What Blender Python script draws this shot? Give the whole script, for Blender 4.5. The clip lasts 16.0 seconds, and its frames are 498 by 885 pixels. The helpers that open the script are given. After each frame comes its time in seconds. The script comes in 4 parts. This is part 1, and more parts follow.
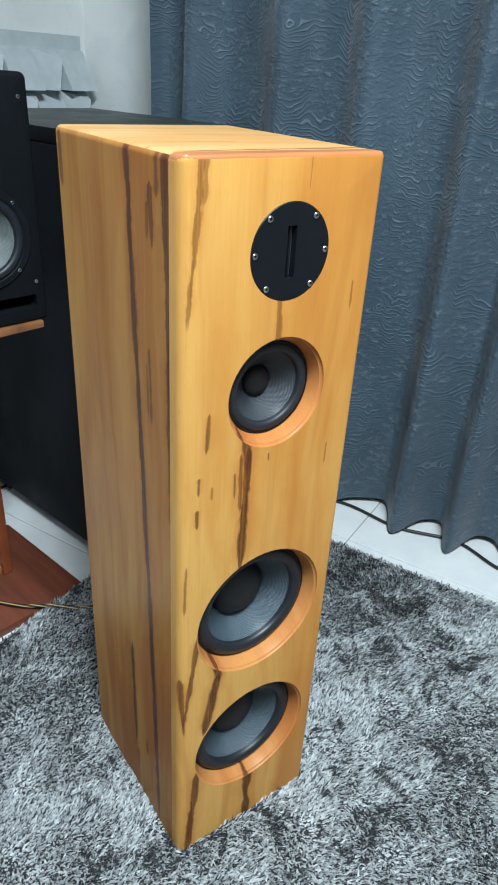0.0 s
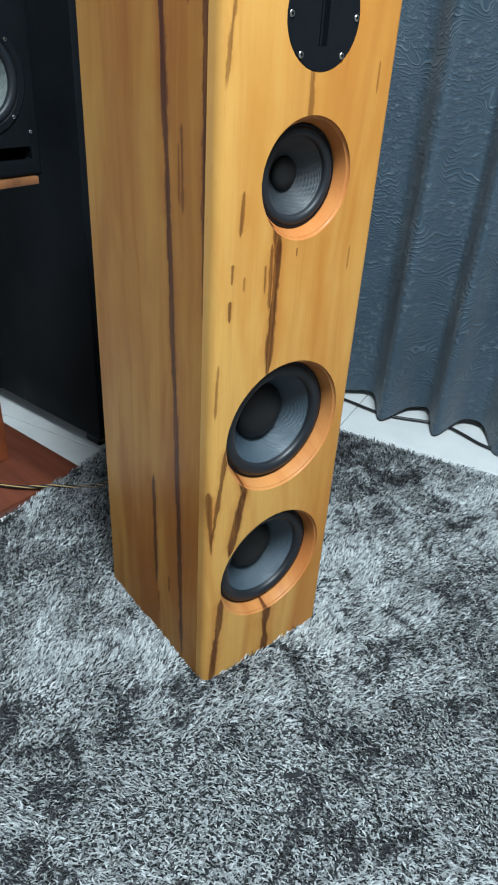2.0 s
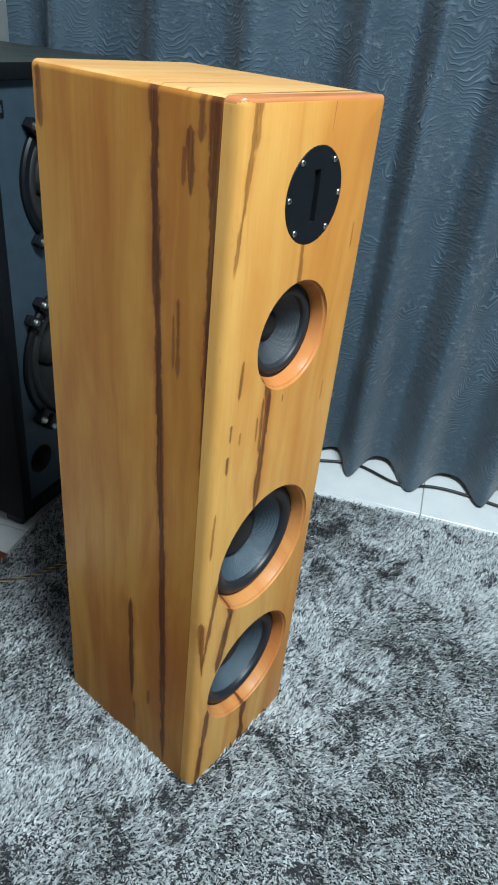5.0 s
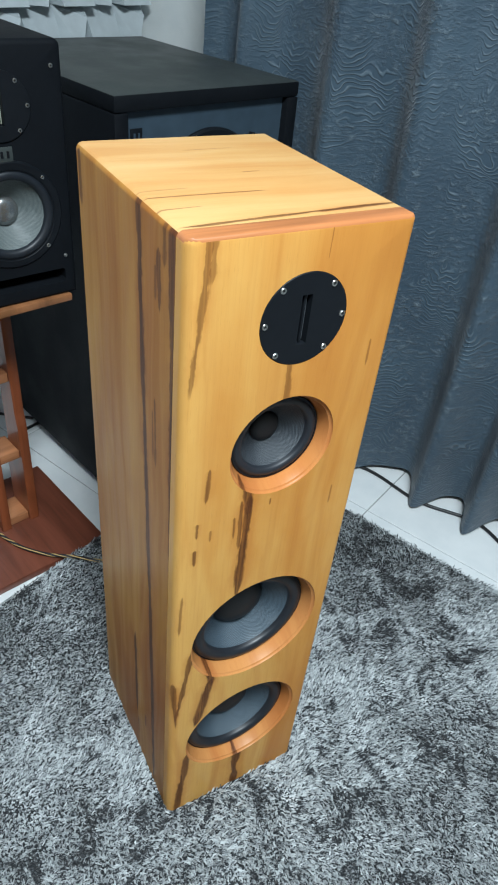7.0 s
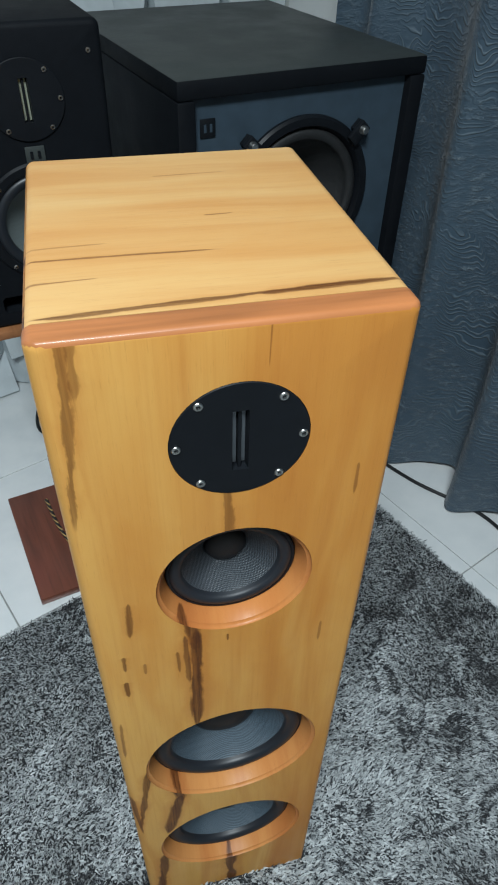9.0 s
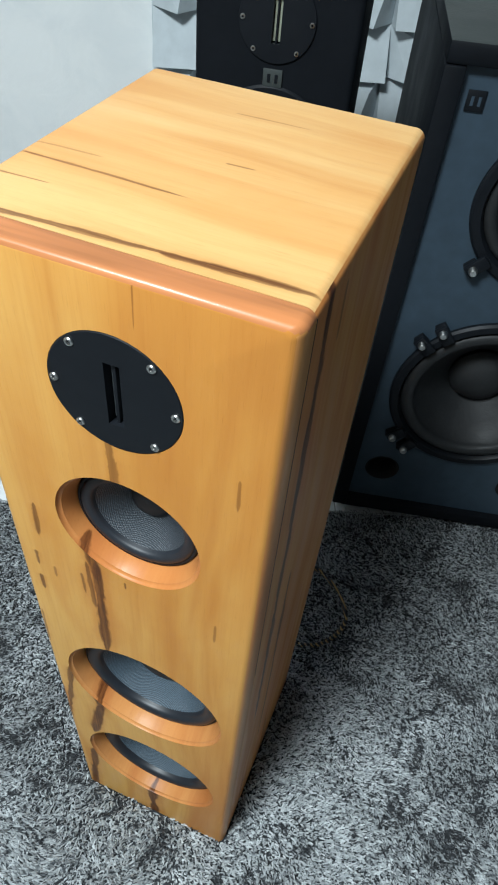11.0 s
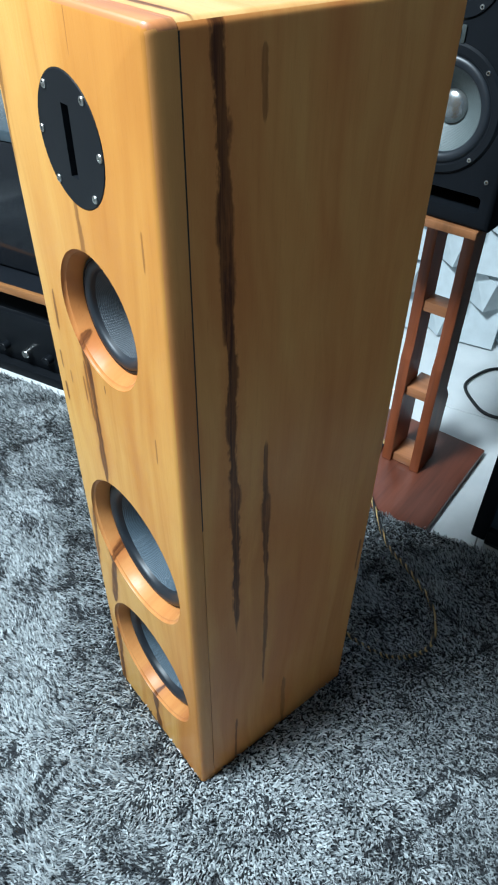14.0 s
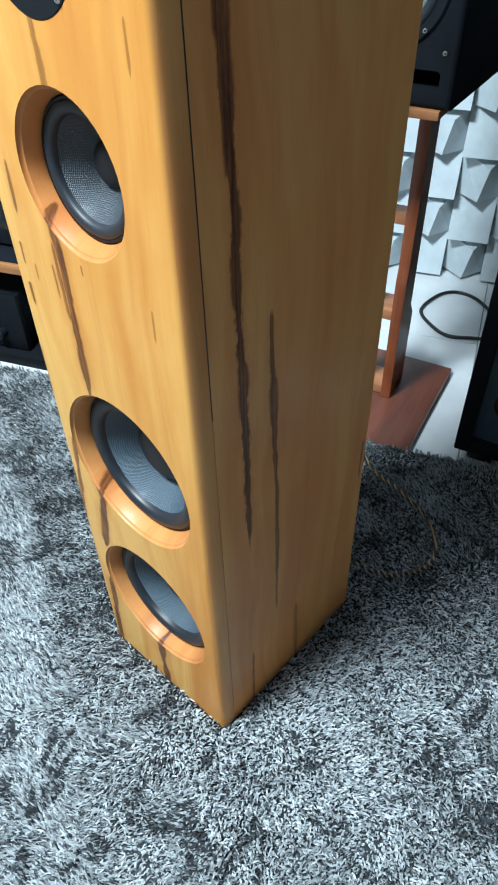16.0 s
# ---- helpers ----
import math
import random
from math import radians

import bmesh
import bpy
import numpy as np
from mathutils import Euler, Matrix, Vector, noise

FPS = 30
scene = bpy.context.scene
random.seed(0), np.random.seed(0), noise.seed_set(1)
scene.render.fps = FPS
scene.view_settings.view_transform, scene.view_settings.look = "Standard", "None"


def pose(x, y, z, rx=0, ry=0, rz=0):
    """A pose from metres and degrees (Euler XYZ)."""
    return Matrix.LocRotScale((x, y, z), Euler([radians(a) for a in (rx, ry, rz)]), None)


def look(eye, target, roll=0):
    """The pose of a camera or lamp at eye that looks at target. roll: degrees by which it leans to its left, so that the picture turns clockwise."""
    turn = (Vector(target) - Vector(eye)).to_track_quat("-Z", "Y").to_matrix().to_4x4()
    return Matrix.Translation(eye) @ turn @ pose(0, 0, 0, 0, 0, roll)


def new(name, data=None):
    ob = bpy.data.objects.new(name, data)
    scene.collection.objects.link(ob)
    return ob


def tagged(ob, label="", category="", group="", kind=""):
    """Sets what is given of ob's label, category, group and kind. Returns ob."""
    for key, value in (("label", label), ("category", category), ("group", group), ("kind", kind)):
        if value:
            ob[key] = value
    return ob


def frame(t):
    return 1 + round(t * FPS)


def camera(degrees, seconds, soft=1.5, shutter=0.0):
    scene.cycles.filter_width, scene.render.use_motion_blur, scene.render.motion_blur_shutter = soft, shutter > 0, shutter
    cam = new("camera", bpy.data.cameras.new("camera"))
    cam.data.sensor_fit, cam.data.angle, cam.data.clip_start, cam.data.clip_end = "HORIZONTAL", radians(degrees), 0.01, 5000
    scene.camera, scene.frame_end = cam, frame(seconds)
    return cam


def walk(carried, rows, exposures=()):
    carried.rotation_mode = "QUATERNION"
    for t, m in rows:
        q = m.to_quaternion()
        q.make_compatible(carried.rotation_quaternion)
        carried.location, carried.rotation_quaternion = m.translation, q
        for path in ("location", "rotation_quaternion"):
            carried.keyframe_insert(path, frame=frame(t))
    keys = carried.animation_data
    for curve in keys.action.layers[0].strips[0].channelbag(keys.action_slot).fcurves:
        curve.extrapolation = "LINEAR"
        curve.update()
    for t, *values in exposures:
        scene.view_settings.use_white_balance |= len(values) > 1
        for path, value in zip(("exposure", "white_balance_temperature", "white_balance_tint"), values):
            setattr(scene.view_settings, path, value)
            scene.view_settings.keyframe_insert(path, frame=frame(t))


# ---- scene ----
cam = camera(40.5, 16.0, 2.0)
PATH = [
    (0, (-0.426, -0.54, 1.067), (0.606, 0.876, 0.103), 3.4),
    (0.5, (-0.492, -0.528, 1.038), (0.568, 0.855, 0.057), 2.8),
    (1, (-0.522, -0.569, 0.969), (0.556, 0.8, -0.014), 3.9),
    (1.5, (-0.53, -0.598, 0.929), (0.504, 0.76, -0.114), 4.2),
    (2, (-0.547, -0.582, 0.9), (0.545, 0.717, -0.158), 3.7),
    (2.5, (-0.569, -0.532, 0.874), (0.634, 0.651, -0.201), 3.7),
    (3, (-0.592, -0.467, 0.887), (0.683, 0.637, -0.188), 4.9),
    (3.5, (-0.598, -0.415, 0.914), (0.73, 0.639, -0.147), 5.2),
    (4, (-0.613, -0.383, 0.964), (0.752, 0.618, -0.101), 6.2),
    (4.2, (-0.614, -0.379, 0.983), (0.762, 0.608, -0.082), 6.3),
    (6.3, (-0.498, -0.464, 1.167), (0.615, 0.733, 0.014), 5.5),
    (6.5, (-0.444, -0.469, 1.177), (0.555, 0.79, -0.013), 6.5),
    (7, (-0.348, -0.48, 1.208), (0.506, 0.858, -0.009), 6.4),
    (7.5, (-0.31, -0.46, 1.232), (0.498, 0.903, 0.01), 5.8),
    (8, (-0.235, -0.397, 1.227), (0.459, 1.004, -0.02), 5.9),
    (8.5, (-0.161, -0.341, 1.225), (0.435, 1.051, -0.082), 3.8),
    (9, (-0.075, -0.335, 1.212), (0.299, 1.115, -0.113), 1.7),
    (9.2, (-0.026, -0.342, 1.212), (0.224, 1.145, -0.103), 2.2),
    (11.3, (0.226, -0.266, 1.207), (-0.296, 1.003, -0.248), 4.8),
    (11.5, (0.254, -0.298, 1.169), (-0.342, 0.984, -0.246), 4.3),
    (12, (0.283, -0.276, 1.163), (-0.411, 0.926, -0.277), 3.1),
    (12.5, (0.371, -0.253, 1.164), (-0.555, 0.878, -0.201), 2.4),
    (13, (0.457, -0.242, 1.142), (-0.642, 0.817, -0.151), 1.5),
    (13.3, (0.473, -0.248, 1.126), (-0.653, 0.778, -0.171), 2.4),
    (13.5, (0.475, -0.233, 1.102), (-0.667, 0.781, -0.19), 1.4),
    (14, (0.496, -0.231, 1.075), (-0.656, 0.731, -0.247), 1.0),
    (14.5, (0.477, -0.235, 1.036), (-0.667, 0.726, -0.295), 0.2),
    (15, (0.496, -0.244, 1.004), (-0.652, 0.719, -0.32), -0.7),
    (15.5, (0.486, -0.264, 0.976), (-0.644, 0.722, -0.346), -2.3),
    (16, (0.461, -0.289, 0.951), (-0.553, 0.785, -0.397), -1.6),
]
walk(cam, [(t, look(eye, target, roll)) for t, eye, target, roll in PATH],
     ((0.0, 0.0, 6150, 8), (4.2, -0.08, 6120, 7), (6.5, -0.10, 6150, 8), (8.0, -0.45, 6200, 9), (9.2, -0.68, 6300, 9), (11.5, -0.08, 6250, 9), (13.0, 0.10, 5950, 7), (14.5, 0.42, 5780, 5), (16.0, 0.52, 5780, 5)))

# ---- light ----
world = bpy.data.worlds.new("room_air")
scene.world = world
world.use_nodes = True
world.node_tree.nodes["Background"].inputs[0].default_value = (0.6, 0.7, 0.8, 1)
world.node_tree.nodes["Background"].inputs[1].default_value = 0.02

FLOOR, CEIL = -0.04, 2.56
ROOM = pose(0, 0, 0, 0, 0, 23.2)          # the room's walls stand turned to the tower speaker


def area_lamp(name, place, size, watts, colour):
    data = bpy.data.lights.new(name, "AREA")
    data.shape, data.size, data.energy, data.color = "SQUARE", size, watts, colour
    ob = new(name, data)
    ob.matrix_world = ROOM @ pose(*place)
    return ob


LAMP = (-0.67, -0.70)
area_lamp("ceiling_panel_glow", (LAMP[0], LAMP[1], CEIL - 0.035), 0.56, 124, (0.885, 0.975, 1.0))


# ---- material helpers ----
def lk(nt, a, b):
    nt.links.new(a, b)


def put(nt, socket, value):
    if isinstance(value, bpy.types.NodeSocket):
        nt.links.new(value, socket)
    elif isinstance(value, (tuple, list)) and len(value) == 3 and socket.type == "RGBA":
        socket.default_value = (*value, 1)
    else:
        socket.default_value = value


def mth(nt, op, a, b=0.0, c=0.0, clamp=False):
    n = nt.nodes.new("ShaderNodeMath")
    n.operation, n.use_clamp = op, clamp
    put(nt, n.inputs[0], a), put(nt, n.inputs[1], b), put(nt, n.inputs[2], c)
    return n.outputs[0]


def mix(nt, fac, a, b, kind="MIX"):
    n = nt.nodes.new("ShaderNodeMix")
    n.data_type, n.blend_type = "RGBA", kind
    put(nt, n.inputs[0], fac), put(nt, n.inputs[6], a), put(nt, n.inputs[7], b)
    return n.outputs[2]


def noise_tex(nt, vec, scale, detail=3.0, rough=0.55, warp=0.0):
    n = nt.nodes.new("ShaderNodeTexNoise")
    put(nt, n.inputs["Vector"], vec)
    n.inputs["Scale"].default_value, n.inputs["Detail"].default_value = scale, detail
    n.inputs["Roughness"].default_value, n.inputs["Distortion"].default_value = rough, warp
    return n.outputs["Fac"]


def smooth(nt, value, lo, hi, a=0.0, b=1.0):
    n = nt.nodes.new("ShaderNodeMapRange")
    n.interpolation_type = "SMOOTHSTEP"
    put(nt, n.inputs[0], value), put(nt, n.inputs[1], lo), put(nt, n.inputs[2], hi)
    put(nt, n.inputs[3], a), put(nt, n.inputs[4], b)
    return n.outputs[0]


def ramp(nt, fac, stops):
    n = nt.nodes.new("ShaderNodeValToRGB")
    r = n.color_ramp
    while len(r.elements) < len(stops):
        r.elements.new(0.5)
    for e, (p, c) in zip(r.elements, stops):
        e.position, e.color = p, (*c, 1)
    put(nt, n.inputs[0], fac)
    return n.outputs[0]


def coords(nt):
    c = nt.nodes.new("ShaderNodeTexCoord").outputs["Object"]
    s = nt.nodes.new("ShaderNodeSeparateXYZ")
    lk(nt, c, s.inputs[0])
    return c, s.outputs


def vec3(nt, x, y, z):
    n = nt.nodes.new("ShaderNodeCombineXYZ")
    put(nt, n.inputs[0], x), put(nt, n.inputs[1], y), put(nt, n.inputs[2], z)
    return n.outputs[0]


def bump(nt, height, strength, distance):
    n = nt.nodes.new("ShaderNodeBump")
    n.inputs["Strength"].default_value, n.inputs["Distance"].default_value = strength, distance
    put(nt, n.inputs["Height"], height)
    return n.outputs[0]


def material(name, rough=0.5, metal=0.0, coat=0.0):
    m = bpy.data.materials.new(name)
    m.use_nodes = True
    nt = m.node_tree
    b = nt.nodes["Principled BSDF"]
    b.inputs["Roughness"].default_value, b.inputs["Metallic"].default_value = rough, metal
    b.inputs["Coat Weight"].default_value, b.inputs["Coat Roughness"].default_value = coat, 0.15
    return m, nt, b.inputs


def plain(name, colour, rough, metal=0.0, var=0.15, scale=60.0, bumpy=0.0, coat=0.0, shine=0.5):
    """A painted, moulded or metal surface with slight unevenness of tone and gloss."""
    m, nt, b = material(name, rough, metal, coat)
    c, _ = coords(nt)
    f = noise_tex(nt, c, scale, 4)
    big = noise_tex(nt, c, scale * 0.08, 3)
    f2 = mth(nt, "ADD", mth(nt, "MULTIPLY", f, 0.5), mth(nt, "MULTIPLY", big, 0.5))
    lo, hi = tuple(v * (1 - var) for v in colour), tuple(min(1, v * (1 + var)) for v in colour)
    put(nt, b["Base Color"], mix(nt, smooth(nt, f2, 0.3, 0.7), lo, hi))
    put(nt, b["Roughness"], smooth(nt, big, 0.3, 0.7, rough * 0.88, min(1, rough * 1.12)))
    b["Specular IOR Level"].default_value = shine
    if bumpy:
        put(nt, b["Normal"], bump(nt, f, 1.0, bumpy))
    return m


def board(name, across, along, veins=(), light=(0.56, 0.247, 0.050), deep=(0.42, 0.142, 0.025), dark=(0.060, 0.017, 0.006), seed=0.0,
          pale=(0.66, 0.365, 0.098), tone=0.5, heart=0.0):
    """Varnished pale-orange timber. across, along: axis numbers. heart: how fast the board turns from pale sapwood to
    deeper heartwood across its width. veins: (place across, at along, end along, shift to the end, wobble, width, strength)."""
    m, nt, b = material(name, 0.36, 0.0, 0.06)
    c, s = coords(nt)
    x, l = s[across], s[along]
    other = s[3 - across - along]
    sway = noise_tex(nt, vec3(nt, mth(nt, "MULTIPLY", x, 3.0), mth(nt, "MULTIPLY_ADD", l, 2.6, seed), 5.0), 1.0, 2, 0.5)
    xs = mth(nt, "MULTIPLY_ADD", mth(nt, "SUBTRACT", sway, 0.5), 0.075, x)
    soft = noise_tex(nt, vec3(nt, mth(nt, "MULTIPLY_ADD", xs, 34.0, seed), mth(nt, "MULTIPLY", l, 1.9), other), 1.0, 3, 0.5, 0.6)
    broad = noise_tex(nt, vec3(nt, mth(nt, "MULTIPLY_ADD", xs, 11.0, seed + 7), mth(nt, "MULTIPLY", l, 1.6), other), 1.0, 3, 0.55, 0.8)
    cloud = noise_tex(nt, vec3(nt, mth(nt, "MULTIPLY", x, 16.0), mth(nt, "MULTIPLY_ADD", l, 7.0, seed), 2.0), 1.0, 3, 0.6, 0.5)
    grain = noise_tex(nt, vec3(nt, mth(nt, "MULTIPLY_ADD", x, 300.0, seed), mth(nt, "MULTIPLY", l, 7.0), mth(nt, "MULTIPLY", other, 40.0)), 1.0, 4, 0.6)
    pores = noise_tex(nt, vec3(nt, mth(nt, "MULTIPLY_ADD", x, 1100.0, seed), mth(nt, "MULTIPLY", l, 55.0), mth(nt, "MULTIPLY", other, 400.0)), 1.0, 2, 0.6)
    body = mth(nt, "ADD", mth(nt, "MULTIPLY_ADD", x, heart, broad), mth(nt, "MULTIPLY", mth(nt, "SUBTRACT", cloud, 0.5), 0.30))
    col = mix(nt, smooth(nt, body, tone - 0.20, tone + 0.20), pale, light)
    col = mix(nt, mth(nt, "MULTIPLY", smooth(nt, body, tone + 0.04, tone + 0.36), 0.42), col, deep)
    col = mix(nt, mth(nt, "MULTIPLY", smooth(nt, soft, 0.46, 0.74), 0.42), col, deep)
    col = mix(nt, mth(nt, "MULTIPLY", smooth(nt, grain, 0.42, 0.75), 0.16), col, deep)
    col = mix(nt, mth(nt, "MULTIPLY", smooth(nt, pores, 0.58, 0.78), 0.15), col, tuple(v * 0.45 for v in deep))
    for i, (a0, l0, l1, shift, wob, width, strength) in enumerate(veins):
        t = mth(nt, "DIVIDE", mth(nt, "SUBTRACT", l, l0), l1 - l0)
        w1 = noise_tex(nt, vec3(nt, mth(nt, "MULTIPLY", l, 9.0), seed + i * 3.7, 0.0), 1.0, 3, 0.55)
        w2 = noise_tex(nt, vec3(nt, mth(nt, "MULTIPLY", l, 14.0), seed + i * 5.1 + 40, mth(nt, "MULTIPLY", x, 30.0)), 1.0, 5, 0.7)
        mid = mth(nt, "ADD", mth(nt, "MULTIPLY_ADD", t, shift, a0), mth(nt, "MULTIPLY", mth(nt, "SUBTRACT", w1, 0.5), wob * 4))
        dist = mth(nt, "ABSOLUTE", mth(nt, "SUBTRACT", x, mid))
        dist = mth(nt, "ADD", dist, mth(nt, "MULTIPLY", mth(nt, "SUBTRACT", grain, 0.5), mth(nt, "MINIMUM", width * 1.1, 0.006)))
        ends = mth(nt, "MULTIPLY", smooth(nt, t, 0.0, 0.12), smooth(nt, t, 0.72, 1.0, 1.0, 0.0))
        wid = mth(nt, "MULTIPLY", mth(nt, "MULTIPLY", ends, width), smooth(nt, w2, 0.30, 0.66, 0.35, 1.35))
        core = smooth(nt, dist, mth(nt, "MULTIPLY", wid, 0.55), mth(nt, "ADD", wid, 0.0005), 1.0, 0.0)
        halo = smooth(nt, dist, 0.0, mth(nt, "MULTIPLY_ADD", wid, 3.0, 0.0008), 1.0, 0.0)
        core = mth(nt, "MULTIPLY", core, smooth(nt, ends, 0.0, 0.5))
        streak = smooth(nt, grain, 0.3, 0.65, 0.72, 1.0)
        col = mix(nt, mth(nt, "MULTIPLY", mth(nt, "MULTIPLY", halo, ends), 0.45 * strength), col, deep)
        brown = mix(nt, smooth(nt, mth(nt, "MULTIPLY_ADD", w2, 0.6, mth(nt, "MULTIPLY", pores, 0.4)), 0.48, 0.70), dark, tuple(v * 0.42 for v in deep))
        col = mix(nt, mth(nt, "MULTIPLY", mth(nt, "MULTIPLY", core, streak), strength), col, brown)
    put(nt, b["Base Color"], col)
    put(nt, b["Roughness"], smooth(nt, soft, 0.3, 0.7, 0.32, 0.44))
    b["Specular IOR Level"].default_value = 0.18
    put(nt, b["Normal"], bump(nt, mth(nt, "ADD", grain, mth(nt, "MULTIPLY", pores, 0.5)), 0.3, 0.0004))
    return m


def stained(name, across, along, colour, rough=0.38):
    """Darker stained timber of stands and shelves."""
    m, nt, b = material(name, rough, 0.0, 0.15)
    c, s = coords(nt)
    other = s[3 - across - along]
    g = noise_tex(nt, vec3(nt, mth(nt, "MULTIPLY", s[across], 160.0), mth(nt, "MULTIPLY", s[along], 6.0), mth(nt, "MULTIPLY", other, 60.0)), 1.0, 4, 0.6, 0.3)
    w = noise_tex(nt, vec3(nt, mth(nt, "MULTIPLY", s[across], 28.0), mth(nt, "MULTIPLY", s[along], 3.0), mth(nt, "MULTIPLY", other, 14.0)), 1.0, 3, 0.5, 0.8)
    col = mix(nt, smooth(nt, w, 0.3, 0.7), tuple(v * 0.72 for v in colour), tuple(v * 1.2 for v in colour))
    col = mix(nt, mth(nt, "MULTIPLY", smooth(nt, g, 0.5, 0.8), 0.5), col, tuple(v * 0.4 for v in colour))
    put(nt, b["Base Color"], col)
    put(nt, b["Normal"], bump(nt, g, 0.3, 0.0005))
    return m


# ---- mesh helpers ----
def finish(bm, angle=35.0):
    bmesh.ops.remove_doubles(bm, verts=bm.verts, dist=1e-6)
    bmesh.ops.recalc_face_normals(bm, faces=bm.faces)
    for f in bm.faces:
        f.smooth = True
    for e in bm.edges:
        e.smooth = len(e.link_faces) == 2 and e.calc_face_angle(0) < radians(angle)
    return bm


def part(name, bm, mat, parent=None, label="", m=None, angle=35.0, keep=False):
    if not keep:
        finish(bm, angle)
    me = bpy.data.meshes.new(name)
    bm.to_mesh(me)
    bm.free()
    me.materials.append(mat)
    ob = new(name, me)
    if parent is not None:
        ob.parent = parent
    if m is not None:
        ob.matrix_basis = m
    return tagged(ob, label) if label else ob


def thing(name, m, label, category, group="", kind=""):
    ob = new(name)
    ob.empty_display_size = 0.05
    ob.matrix_basis = m
    return tagged(ob, label, category, group, kind)


def box(x0, x1, y0, y1, z0, z1, bev=0.0, seg=2, bm=None):
    bm = bm or bmesh.new()
    vs = bmesh.ops.create_cube(bm, size=1.0)["verts"]
    for v in vs:
        v.co = Vector(((x0 + x1) / 2 + v.co.x * (x1 - x0), (y0 + y1) / 2 + v.co.y * (y1 - y0), (z0 + z1) / 2 + v.co.z * (z1 - z0)))
    if bev:
        es = list({e for v in vs for e in v.link_edges})
        bmesh.ops.bevel(bm, geom=es, offset=bev, segments=seg, affect="EDGES", profile=0.5)
    return bm


def lathe(profile, cx=0.0, cz=0.0, y0=0.0, n=48, bm=None, closed=False):
    """Turns (radius, depth) pairs round the axis that runs along y."""
    bm = bm or bmesh.new()
    rings = []
    for r, d in profile:
        if r < 1e-6:
            rings.append([bm.verts.new((cx, y0 + d, cz))])
        else:
            rings.append([bm.verts.new((cx + r * math.cos(2 * math.pi * k / n), y0 + d, cz + r * math.sin(2 * math.pi * k / n))) for k in range(n)])
    pairs = list(zip(rings, rings[1:])) + ([(rings[-1], rings[0])] if closed else [])
    for a, b in pairs:
        for k in range(n):
            j = (k + 1) % n
            q = [a[k % len(a)], a[j % len(a)], b[j % len(b)], b[k % len(b)]]
            q = list(dict.fromkeys(q))
            if len(q) > 2:
                bm.faces.new(q)
    return bm


def tube(points, radius, n=8):
    """A round cord through the points, smoothed."""
    cu = [Vector(p) for p in points]
    path = []
    for i in range(len(cu) - 1):
        p0, p1, p2, p3 = cu[max(i - 1, 0)], cu[i], cu[i + 1], cu[min(i + 2, len(cu) - 1)]
        for k in range(10):
            t = k / 10
            path.append(0.5 * (2 * p1 + (p2 - p0) * t + (2 * p0 - 5 * p1 + 4 * p2 - p3) * t * t + (3 * p1 - p0 - 3 * p2 + p3) * t ** 3))
    path.append(cu[-1])
    bm = bmesh.new()
    prev = None
    for i, p in enumerate(path):
        d = (path[min(i + 1, len(path) - 1)] - path[max(i - 1, 0)]).normalized()
        side = d.cross(Vector((0, 1, 0)) if abs(d.z) > 0.8 else Vector((0, 0, 1)))
        side = side.normalized() if side.length > 1e-4 else Vector((1, 0, 0))
        up = side.cross(d)
        ring = [bm.verts.new(p + radius * (side * math.cos(2 * math.pi * k / n) + up * math.sin(2 * math.pi * k / n))) for k in range(n)]
        if prev:
            for k in range(n):
                bm.faces.new((prev[k], prev[(k + 1) % n], ring[(k + 1) % n], ring[k]))
        prev = ring
    return bm


def panel_with_holes(outline, holes, y, bm):
    """A flat face in the plane of y with round holes; returns the hole loops' verts."""
    edges, loops = [], []
    for loop in [outline] + holes:
        vs = [bm.verts.new((x, y, z)) for x, z in loop]
        loops.append(vs)
        edges += [bm.edges.new((vs[i], vs[(i + 1) % len(vs)])) for i in range(len(vs))]
    bmesh.ops.triangle_fill(bm, edges=edges, use_beauty=True, use_dissolve=False)
    return loops


def circle(cx, cz, r, n=48):
    return [(cx + r * math.cos(2 * math.pi * k / n), cz + r * math.sin(2 * math.pi * k / n)) for k in range(n)]


